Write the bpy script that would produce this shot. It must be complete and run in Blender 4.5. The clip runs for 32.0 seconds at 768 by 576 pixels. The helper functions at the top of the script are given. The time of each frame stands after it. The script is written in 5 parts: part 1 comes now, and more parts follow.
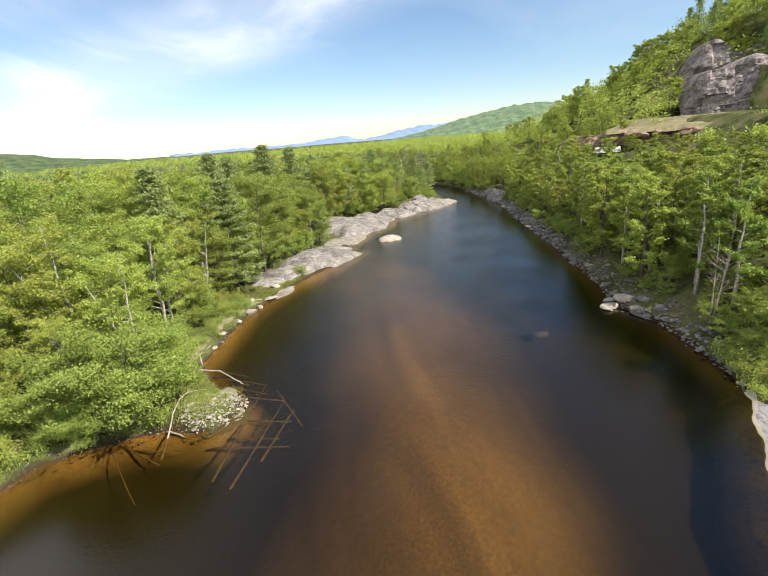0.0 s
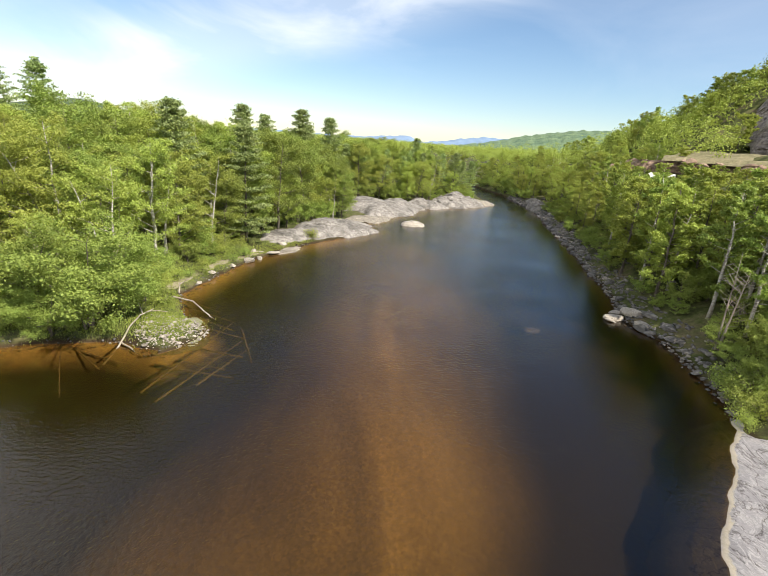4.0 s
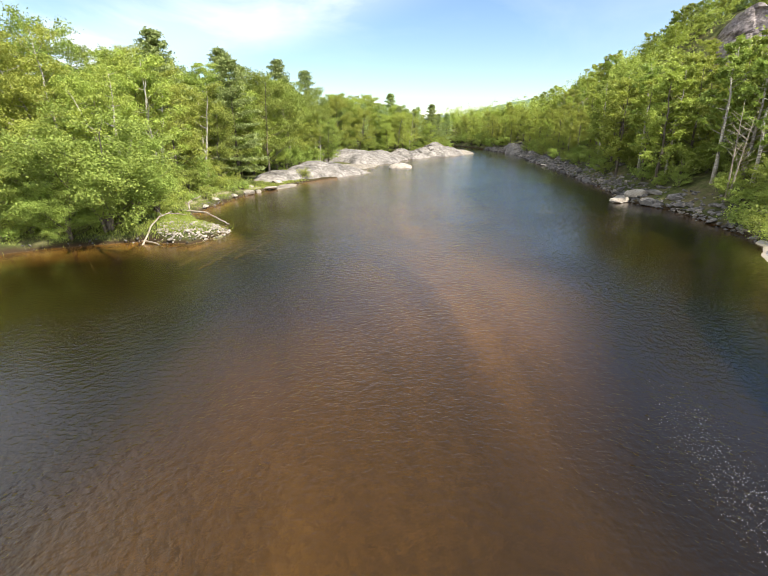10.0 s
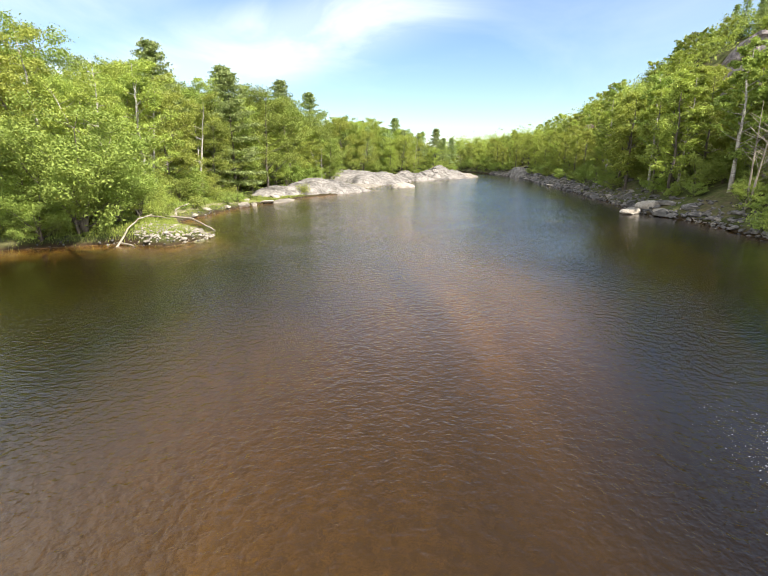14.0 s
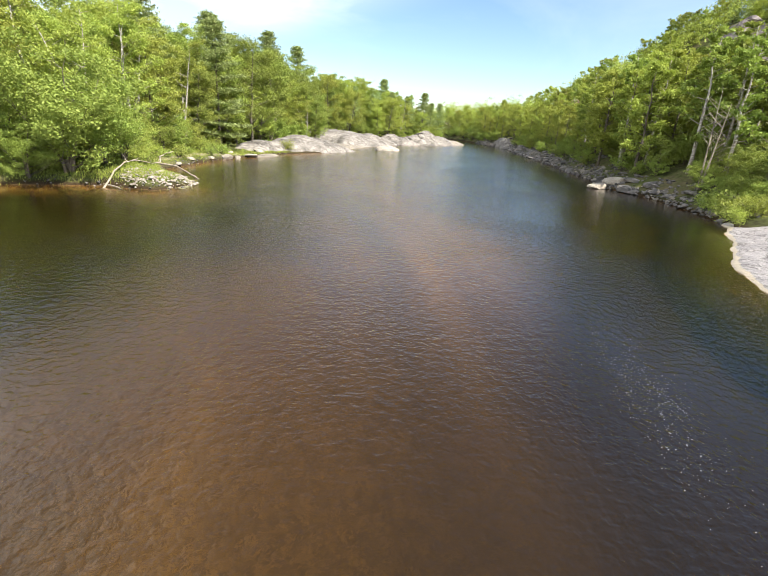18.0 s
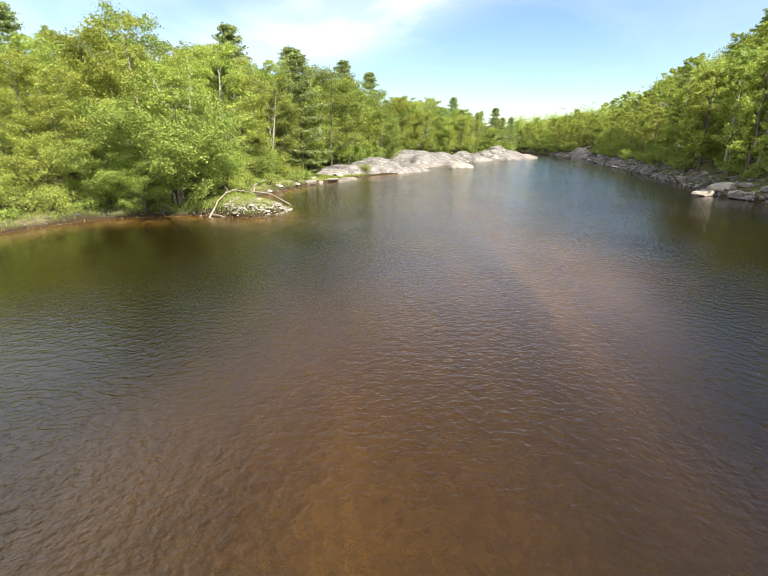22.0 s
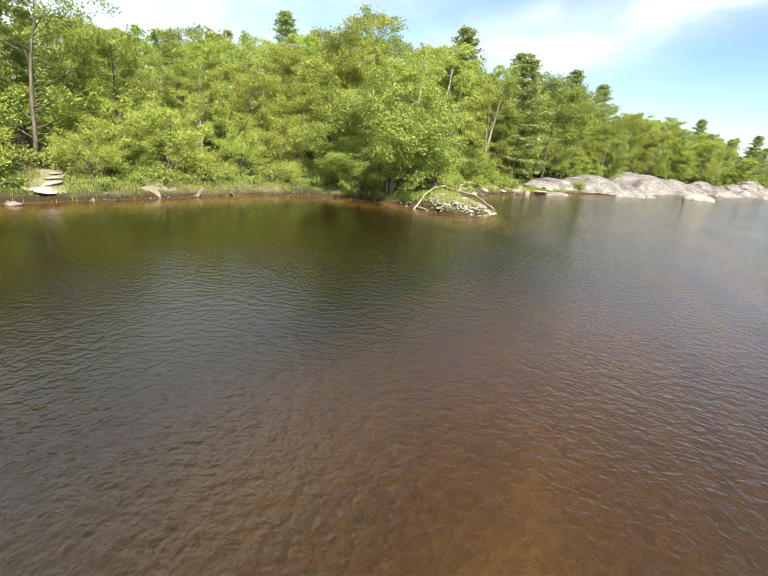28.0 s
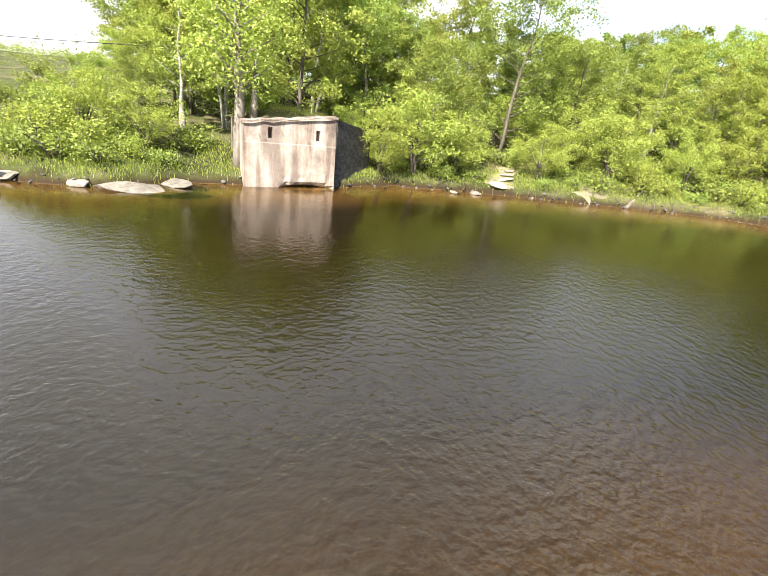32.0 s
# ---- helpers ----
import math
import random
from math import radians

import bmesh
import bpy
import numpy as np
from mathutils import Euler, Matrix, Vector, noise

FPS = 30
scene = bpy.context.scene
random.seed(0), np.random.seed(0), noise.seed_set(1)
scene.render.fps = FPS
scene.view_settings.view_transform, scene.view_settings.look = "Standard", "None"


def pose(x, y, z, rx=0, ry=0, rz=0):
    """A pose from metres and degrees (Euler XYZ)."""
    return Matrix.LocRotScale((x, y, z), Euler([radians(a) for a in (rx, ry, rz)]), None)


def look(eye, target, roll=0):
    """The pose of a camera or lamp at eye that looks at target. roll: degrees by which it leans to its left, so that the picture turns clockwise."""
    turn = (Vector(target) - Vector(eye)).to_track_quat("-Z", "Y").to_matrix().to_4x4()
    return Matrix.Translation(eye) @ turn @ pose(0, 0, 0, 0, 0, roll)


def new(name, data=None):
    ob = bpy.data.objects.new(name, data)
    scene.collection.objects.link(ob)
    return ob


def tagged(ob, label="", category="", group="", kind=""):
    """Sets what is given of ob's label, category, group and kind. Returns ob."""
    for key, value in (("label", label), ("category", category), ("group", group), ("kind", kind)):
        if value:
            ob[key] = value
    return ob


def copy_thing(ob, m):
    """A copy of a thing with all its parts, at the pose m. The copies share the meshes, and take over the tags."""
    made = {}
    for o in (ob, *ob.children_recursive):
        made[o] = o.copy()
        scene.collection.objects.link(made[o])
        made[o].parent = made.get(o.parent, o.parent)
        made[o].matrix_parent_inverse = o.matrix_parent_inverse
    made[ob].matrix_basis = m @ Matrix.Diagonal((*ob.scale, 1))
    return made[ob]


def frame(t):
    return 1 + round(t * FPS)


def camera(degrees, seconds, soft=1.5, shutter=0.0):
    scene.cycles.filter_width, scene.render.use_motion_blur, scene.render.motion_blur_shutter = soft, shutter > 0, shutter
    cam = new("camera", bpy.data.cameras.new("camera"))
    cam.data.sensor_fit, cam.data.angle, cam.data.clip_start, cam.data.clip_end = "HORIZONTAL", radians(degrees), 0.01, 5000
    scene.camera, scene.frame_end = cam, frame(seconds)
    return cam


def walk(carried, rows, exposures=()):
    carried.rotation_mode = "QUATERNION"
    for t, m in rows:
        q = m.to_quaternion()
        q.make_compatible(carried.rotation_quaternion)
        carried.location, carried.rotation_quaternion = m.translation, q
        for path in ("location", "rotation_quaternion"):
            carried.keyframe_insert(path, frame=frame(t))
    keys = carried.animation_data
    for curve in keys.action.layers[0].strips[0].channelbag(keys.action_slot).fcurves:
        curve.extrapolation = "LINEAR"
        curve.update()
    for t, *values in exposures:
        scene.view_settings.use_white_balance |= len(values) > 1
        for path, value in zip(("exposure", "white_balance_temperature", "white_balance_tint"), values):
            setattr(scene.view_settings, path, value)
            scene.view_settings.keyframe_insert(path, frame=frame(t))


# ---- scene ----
cam = camera(79.66, 32.0, 0.9)
PATH = [  # seconds, eye, yaw to the left, tilt, lean
    (0, (0.241, 0.233, 16.210), -8.77, -18.05, -4.63),
    (0.5, (0.713, 0.815, 15.927), -4.54, -17.39, -5.49),
    (1, (1.171, 1.174, 15.566), -4.08, -17.31, -2.18),
    (1.5, (1.666, 1.329, 15.157), -3.14, -17.56, -1.81),
    (2, (2.247, 1.202, 14.791), -2.59, -16.45, -1.57),
    (2.5, (2.866, 0.826, 14.449), -3.51, -16.23, -0.63),
    (3, (3.350, 0.693, 14.006), -4.03, -16.73, 1.24),
    (3.5, (3.748, 0.524, 13.551), -3.95, -17.22, 3.96),
    (4, (4.031, 0.269, 13.012), -4.22, -17.87, 4.48),
    (4.5, (4.110, -0.071, 12.487), -6.02, -19.19, 5.48),
    (6.5, (3.395, -2.143, 10.811), -9.16, -20.90, 4.14),
    (7, (3.048, -2.400, 10.355), -9.76, -19.90, 6.20),
    (7.5, (2.681, -2.519, 9.800), -10.20, -20.22, 5.61),
    (8, (2.262, -2.530, 9.216), -10.72, -20.77, 3.47),
    (8.5, (1.859, -2.476, 8.550), -10.64, -21.18, 1.32),
    (9, (1.465, -2.167, 7.806), -9.07, -20.01, 0.77),
    (9.5, (1.196, -1.979, 7.116), -7.71, -20.97, -0.16),
    (10, (1.001, -1.705, 6.367), -7.09, -19.35, -0.64),
    (10.5, (0.887, -1.419, 5.637), -6.67, -18.67, -1.02),
    (11, (0.985, -1.172, 5.033), -5.33, -17.93, -2.04),
    (11.5, (1.076, -0.845, 4.672), -5.52, -16.14, -3.47),
    (12, (1.142, -0.553, 4.543), -5.80, -16.50, -3.90),
    (12.5, (1.281, -0.247, 4.510), -6.12, -15.69, -2.51),
    (13, (1.476, -0.060, 4.478), -6.54, -15.30, -1.55),
    (13.5, (1.733, -0.003, 4.475), -6.09, -15.57, -1.42),
    (14, (1.969, -0.035, 4.509), -6.28, -15.76, -0.46),
    (14.5, (2.180, -0.156, 4.503), -6.38, -15.88, -0.02),
    (16.5, (2.576, -1.226, 4.466), -7.58, -18.26, 2.65),
    (17, (2.553, -1.527, 4.445), -7.81, -18.40, 2.83),
    (17.5, (2.432, -1.859, 4.444), -8.31, -19.17, 3.15),
    (18, (2.268, -2.165, 4.433), -8.81, -19.92, 3.41),
    (18.5, (2.141, -2.473, 4.420), -6.72, -20.58, 3.39),
    (19, (2.001, -2.723, 4.424), -3.49, -19.54, 2.83),
    (19.5, (1.764, -2.863, 4.423), -1.86, -19.31, 2.76),
    (20, (1.519, -2.752, 4.414), -2.11, -18.99, 2.61),
    (20.5, (1.243, -2.367, 4.373), -1.40, -18.87, 1.32),
    (21, (1.026, -2.096, 4.358), -1.07, -18.71, 0.95),
    (21.5, (0.862, -1.844, 4.386), -0.76, -18.04, 0.76),
    (22, (0.739, -1.614, 4.412), -0.07, -17.93, -0.36),
    (22.5, (0.700, -1.358, 4.464), 0.23, -17.49, -0.62),
    (23, (0.678, -1.090, 4.525), 0.80, -17.17, -1.03),
    (23.5, (0.780, -0.826, 4.577), 0.90, -16.43, -0.05),
    (24, (0.935, -0.588, 4.583), 0.99, -16.07, -0.15),
    (24.5, (1.117, -0.428, 4.577), 1.19, -16.09, -0.20),
    (26.5, (1.824, -0.252, 4.574), 0.22, -16.55, 2.57),
    (27, (1.347, -0.404, 4.274), 6.02, -17.17, 3.52),
    (27.5, (0.505, -0.152, 3.849), 13.53, -17.30, 4.13),
    (28, (-0.145, -0.565, 3.747), 22.50, -17.62, 5.37),
    (28.5, (-0.050, -1.010, 3.656), 31.23, -18.82, 6.20),
    (29, (0.462, -2.145, 3.863), 42.06, -19.06, 5.60),
    (29.5, (0.837, -2.436, 4.016), 47.96, -20.36, 7.41),
    (30, (0.825, -2.475, 3.969), 48.01, -19.51, 7.06),
    (30.5, (0.649, -2.498, 3.840), 49.15, -19.46, 7.29),
    (31, (0.239, -1.856, 3.719), 56.58, -19.89, 7.00),
    (31.5, (-0.367, -1.345, 3.732), 64.15, -21.30, 6.92),
    (32, (-0.964, -1.315, 3.837), 69.32, -22.25, 6.89),
]


def heading(eye, yaw, tilt, lean):
    """A pose from a heading (to the left of +y), a tilt above the level and a lean, in degrees."""
    a, b = radians(yaw), radians(tilt)
    way = Vector((-math.sin(a) * math.cos(b), math.cos(a) * math.cos(b), math.sin(b)))
    return look(eye, Vector(eye) + way, lean)


walk(cam, [(t, heading(e, a, b, c)) for t, e, a, b, c in PATH], [(0, 0.74), (4, 0.7), (9, 1.0), (19, 1.15), (24, 1.1), (27, 1.02), (28, 1.15), (30, 1.4), (32, 1.55)])

# ---- sky, sun ----
SUN = Vector((0.62, -0.56, 0.86)).normalized()
world = bpy.data.worlds.new("world")
scene.world = world
world.use_nodes = True


STREAK = Vector((-0.43, 0.9, 0.09)).cross(Vector((0.05, 0.96, 0.25))).normalized()


def sky():
    n, l = world.node_tree.nodes, world.node_tree.links
    n.clear()
    out, bg = n.new("ShaderNodeOutputWorld"), n.new("ShaderNodeBackground")
    tex = n.new("ShaderNodeTexSky")
    tex.sky_type, tex.sun_disc = "NISHITA", False
    tex.sun_elevation = math.asin(SUN.z)
    tex.sun_rotation = math.atan2(SUN.x, SUN.y)
    tex.air_density, tex.dust_density, tex.ozone_density = 1.0, 0.05, 3.5
    # thin streaks of cirrus
    co, mp = n.new("ShaderNodeTexCoord"), n.new("ShaderNodeMapping")
    mp.inputs["Rotation"].default_value = (0.2, 0.25, 0.5)
    mp.inputs["Scale"].default_value = (1.2, 2.6, 4.0)
    no, rp = n.new("ShaderNodeTexNoise"), n.new("ShaderNodeValToRGB")
    no.inputs["Scale"].default_value, no.inputs["Detail"].default_value = 1.4, 7
    no.inputs["Roughness"].default_value, no.inputs["Distortion"].default_value = 0.55, 0.6
    rp.color_ramp.elements[0].position, rp.color_ramp.elements[1].position = 0.44, 0.80
    mix = n.new("ShaderNodeMixRGB")
    mix.inputs[2].default_value = (8.0, 8.2, 8.5, 1)
    l.new(co.outputs["Generated"], mp.inputs["Vector"])
    l.new(mp.outputs[0], no.inputs["Vector"])
    l.new(no.outputs[0], rp.inputs[0])
    # a long streak from the left bank up over the river, and a thin veil low in that quarter
    def band(axis, lo, hi, a, b, fold=False):
        dot, rg = n.new("ShaderNodeVectorMath"), n.new("ShaderNodeMapRange")
        dot.operation = "DOT_PRODUCT"
        dot.inputs[1].default_value = axis
        l.new(co.outputs["Generated"], dot.inputs[0])
        src = dot.outputs["Value"]
        if fold:
            ab = n.new("ShaderNodeMath")
            ab.operation = "ABSOLUTE"
            l.new(src, ab.inputs[0])
            src = ab.outputs[0]
        l.new(src, rg.inputs["Value"])
        rg.interpolation_type = "SMOOTHSTEP"
        rg.inputs["From Min"].default_value, rg.inputs["From Max"].default_value = lo, hi
        rg.inputs["To Min"].default_value, rg.inputs["To Max"].default_value = a, b
        return rg.outputs[0]

    def calc(op, a, b):
        m = n.new("ShaderNodeMath")
        m.operation, m.use_clamp = op, True
        for k, v in enumerate((a, b)):
            if hasattr(v, "is_output"):
                l.new(v, m.inputs[k])
            else:
                m.inputs[k].default_value = v
        return m.outputs[0]

    streak = calc("MULTIPLY", band(STREAK, 0.015, 0.10, 1.0, 0.0, True), band((-0.6, 0.8, 0), 0.45, 0.8, 0.0, 1.0))
    veil = calc("MULTIPLY", band((-0.90, -0.36, 0.24), 0.15, 0.85, 0.0, 1.0), calc("ADD", rp.outputs[0], 0.75))
    wisps = calc("MULTIPLY", rp.outputs[0], 0.22)
    puff = calc("MULTIPLY", band((-0.50, 0.69, 0.52), 0.88, 1.0, 0.0, 0.55), calc("ADD", rp.outputs[0], 0.4))
    cloud = calc("ADD", calc("ADD", calc("ADD", calc("MULTIPLY", streak, calc("ADD", rp.outputs[0], 0.3)), veil), wisps), puff)
    l.new(cloud, mix.inputs[0])
    l.new(tex.outputs[0], mix.inputs[1])
    l.new(mix.outputs[0], bg.inputs[0])
    bg.inputs[1].default_value = 0.092
    l.new(bg.outputs[0], out.inputs[0])


sky()
sun = new("sun", bpy.data.lights.new("sun", "SUN"))
sun.data.energy, sun.data.angle, sun.data.color = 4.8, radians(0.5), (1.0, 0.95, 0.86)
sun.matrix_world = look(SUN * 100, (0, 0, 0))


# ---- materials ----
class Nodes:
    """A short way to write node trees."""

    def __init__(self, name):
        self.m = bpy.data.materials.new(name)
        self.m.use_nodes = True
        self.t = self.m.node_tree
        self.t.nodes.clear()

    def add(self, kind, **values):
        node = self.t.nodes.new("ShaderNode" + kind)
        for k, v in values.items():
            key = k.replace("_", " ")
            if isinstance(v, tuple) and len(v) == 2 and hasattr(v[0], "outputs"):
                self.t.links.new(v[0].outputs[v[1]], node.inputs[key])
            else:
                node.inputs[key].default_value = v
        return node

    def link(self, a, ao, b, bi):
        self.t.links.new(a.outputs[ao], b.inputs[bi])

    def noise(self, scale, detail=4, rough=0.6, vec=None, stretch=None, distort=0.0):
        co = self.add("TexCoord") if vec is None else None
        node = self.add("TexNoise", Scale=scale, Detail=detail, Roughness=rough, Distortion=distort)
        if stretch:
            mp = self.add("Mapping", Scale=stretch)
            self.t.links.new((co.outputs["Object"] if vec is None else vec), mp.inputs[0])
            self.t.links.new(mp.outputs[0], node.inputs["Vector"])
        else:
            self.t.links.new((co.outputs["Object"] if vec is None else vec), node.inputs["Vector"])
        return node

    def place(self):
        return self.add("NewGeometry").outputs["Position"]

    def ramp(self, src, out, stops):
        node = self.t.nodes.new("ShaderNodeValToRGB")
        e = node.color_ramp.elements
        while len(e) < len(stops):
            e.new(0.5)
        for k, (p, c) in enumerate(stops):
            e[k].position, e[k].color = p, (*c, 1) if len(c) == 3 else c
        self.t.links.new(src.outputs[out], node.inputs[0])
        return node

    def mix(self, fac, a, b, mode="MIX"):
        node = self.t.nodes.new("ShaderNodeMixRGB")
        node.blend_type = mode
        for k, v in enumerate((fac, a, b)):
            if hasattr(v, "is_output"):
                self.t.links.new(v, node.inputs[k])
            else:
                node.inputs[k].default_value = v if k == 0 else (*v, 1)
        return node

    def math(self, op, a, b=0.0):
        node = self.t.nodes.new("ShaderNodeMath")
        node.operation = op
        for k, v in enumerate((a, b)):
            if hasattr(v, "is_output"):
                self.t.links.new(v, node.inputs[k])
            else:
                node.inputs[k].default_value = v
        return node.outputs[0]

    def bump(self, src, strength=0.4, distance=0.05):
        node = self.add("Bump", Strength=strength, Distance=distance)
        self.t.links.new(src, node.inputs["Height"])
        return node

    def done(self, shader):
        out = self.t.nodes.new("ShaderNodeOutputMaterial")
        self.t.links.new(shader.outputs[0], out.inputs[0])
        return self.m


GREY = (0.5, 0.5, 0.5)


def leaf_material(name, dark, light, through_colour, gloss=0.2):
    k = Nodes(name)
    info, geo = k.add("ObjectInfo"), k.add("NewGeometry")
    tone = k.mix(geo.outputs["Random Per Island"], dark, light)
    hue = k.add("HueSaturation", Color=(tone, 0))
    shift = k.math("MULTIPLY_ADD", info.outputs["Random"], 0.024)
    k.t.nodes[-1].inputs[2].default_value = 0.493
    k.t.links.new(shift, hue.inputs["Hue"])
    val = k.math("MULTIPLY_ADD", info.outputs["Random"], 0.35)
    k.t.nodes[-1].inputs[2].default_value = 0.9
    k.t.links.new(val, hue.inputs["Value"])
    dif = k.add("BsdfPrincipled", Base_Color=(hue, 0), Roughness=0.55)
    dif.inputs["Specular IOR Level"].default_value = gloss
    tra = k.add("BsdfTranslucent")
    tint = k.mix(0.75, GREY, through_colour, "MULTIPLY")
    k.t.links.new(hue.outputs[0], tint.inputs[1])
    tint.inputs[0].default_value = 0.5
    k.link(tint, 0, tra, 0)
    both = k.add("MixShader", Fac=0.33)
    k.t.links.new(dif.outputs[0], both.inputs[1])
    k.t.links.new(tra.outputs[0], both.inputs[2])
    return k.done(both)


def bark_material(name, base, spot, scale=6.0, stretch=(1, 1, 0.25)):
    k = Nodes(name)
    a = k.noise(scale, 5, 0.65, stretch=stretch)
    b = k.noise(1.3, 3)
    c = k.ramp(a, 0, [(0.35, spot), (0.62, base)])
    d = k.mix(b.outputs[0], (0.7, 0.7, 0.7), (1.15, 1.12, 1.05))
    e = k.mix(1.0, GREY, GREY, "MULTIPLY")
    k.link(c, 0, e, 1), k.link(d, 0, e, 2)
    return k.done(k.add("BsdfPrincipled", Base_Color=(e, 0), Roughness=0.9, Normal=(k.bump(a.outputs[0], 0.7, 0.03), 0)))


def rock_material(name, light, mid, dark, scale=0.5, lichen=0.3):
    k = Nodes(name)
    p = k.place()
    a = k.noise(scale, 8, 0.62, p, distort=0.4)
    b = k.noise(scale * 7, 6, 0.7, p)
    c = k.ramp(a, 0, [(0.30, dark), (0.47, mid), (0.66, light)])
    d = k.ramp(b, 0, [(0.34, (0.55, 0.54, 0.52)), (0.55, (1, 1, 1)), (0.75, (1.12, 1.1, 1.07))])
    e = k.mix(0.8, GREY, GREY, "MULTIPLY")
    k.link(c, 0, e, 1), k.link(d, 0, e, 2)
    st = k.noise(scale * 0.8, 5, 0.6, p, (1, 1, 5), 0.8)
    f = k.ramp(st, 0, [(0.52, (0, 0, 0)), (0.68, (1, 1, 1))])
    g = k.mix(0.0, GREY, (0.12, 0.11, 0.095))
    k.link(e, 0, g, 1)
    k.t.links.new(k.math("MULTIPLY", f.outputs[0], lichen), g.inputs[0])
    # flowing dark veins
    ve = k.noise(scale * 1.3, 4, 0.55, p, (0.4, 1.1, 1.8), 1.6)
    vr = k.ramp(ve, 0, [(0.43, (1, 1, 1)), (0.48, (0.45, 0.43, 0.41)), (0.52, (0.45, 0.43, 0.41)), (0.57, (1, 1, 1))])
    gv = k.mix(min(1.0, lichen * 1.4), GREY, GREY, "MULTIPLY")
    k.link(g, 0, gv, 1), k.link(vr, 0, gv, 2)
    g = gv
    h = k.math("ADD", a.outputs[0], k.math("MULTIPLY", b.outputs[0], 0.35))
    return k.done(k.add("BsdfPrincipled", Base_Color=(g, 0), Roughness=0.9, Specular_IOR_Level=0.25, Normal=(k.bump(h, 0.7, 0.14), 0)))


def water_material():
    k = Nodes("river_water")
    p = k.place()
    a = k.noise(5.0, 2, 0.5, p, None, 0.3)
    b = k.noise(12.0, 2, 0.5, p, None, 0.3)
    c = k.noise(0.16, 3, 0.5, p)
    calm = k.ramp(c, 0, [(0.36, (0.55, 0.55, 0.55)), (0.60, (1, 1, 1))])
    # the left bank shelters the water from the wind
    xyz, lee = k.add("SeparateXYZ"), k.add("MapRange")
    k.t.links.new(p, xyz.inputs[0])
    k.t.links.new(k.math("SUBTRACT", xyz.outputs["X"], k.math("MULTIPLY", xyz.outputs["Y"], 0.14)), lee.inputs["Value"])
    for key, v in (("From Min", -15.0), ("From Max", -5.0), ("To Min", 0.25), ("To Max", 1.0)):
        lee.inputs[key].default_value = v
    h = k.math("ADD", k.math("MULTIPLY", a.outputs[0], 0.7), k.math("MULTIPLY", b.outputs[0], 0.3))
    # the reach upstream lies calmer
    up = k.add("MapRange")
    k.link(xyz, "Y", up, "Value")
    for key, v in (("From Min", 5.0), ("From Max", 34.0), ("To Min", 1.0), ("To Max", 1.25)):
        up.inputs[key].default_value = v
    h = k.math("MULTIPLY", k.math("MULTIPLY", h, up.outputs[0]), k.math("MULTIPLY", calm.outputs[0], lee.outputs[0]))
    # a calmer strip under the wooded right bank
    lee2 = k.add("MapRange")
    k.t.links.new(k.math("SUBTRACT", k.math("MULTIPLY_ADD", xyz.outputs["Y"], 0.27), xyz.outputs["X"]), lee2.inputs["Value"])
    k.t.nodes[-2].inputs[2].default_value = 16.5
    for key, v in (("From Min", 0.5), ("From Max", 10.0), ("To Min", 0.3), ("To Max", 1.0)):
        lee2.inputs[key].default_value = v
    h = k.math("MULTIPLY", h, lee2.outputs[0])
    n = k.bump(h, 1.0, 0.052)
    fr = k.add("Fresnel", IOR=1.48, Normal=(n, 0))
    gl = k.add("BsdfGlossy", Color=(1, 1, 1, 1), Roughness=0.09, Normal=(n, 0))
    tr = k.add("BsdfRefraction", Color=(0.31, 0.22, 0.078, 1), Roughness=0.0, IOR=1.33, Normal=(n, 0))
    both = k.add("MixShader", Fac=(fr, 0))
    k.t.links.new(tr.outputs[0], both.inputs[1])
    k.t.links.new(gl.outputs[0], both.inputs[2])
    return k.done(both)


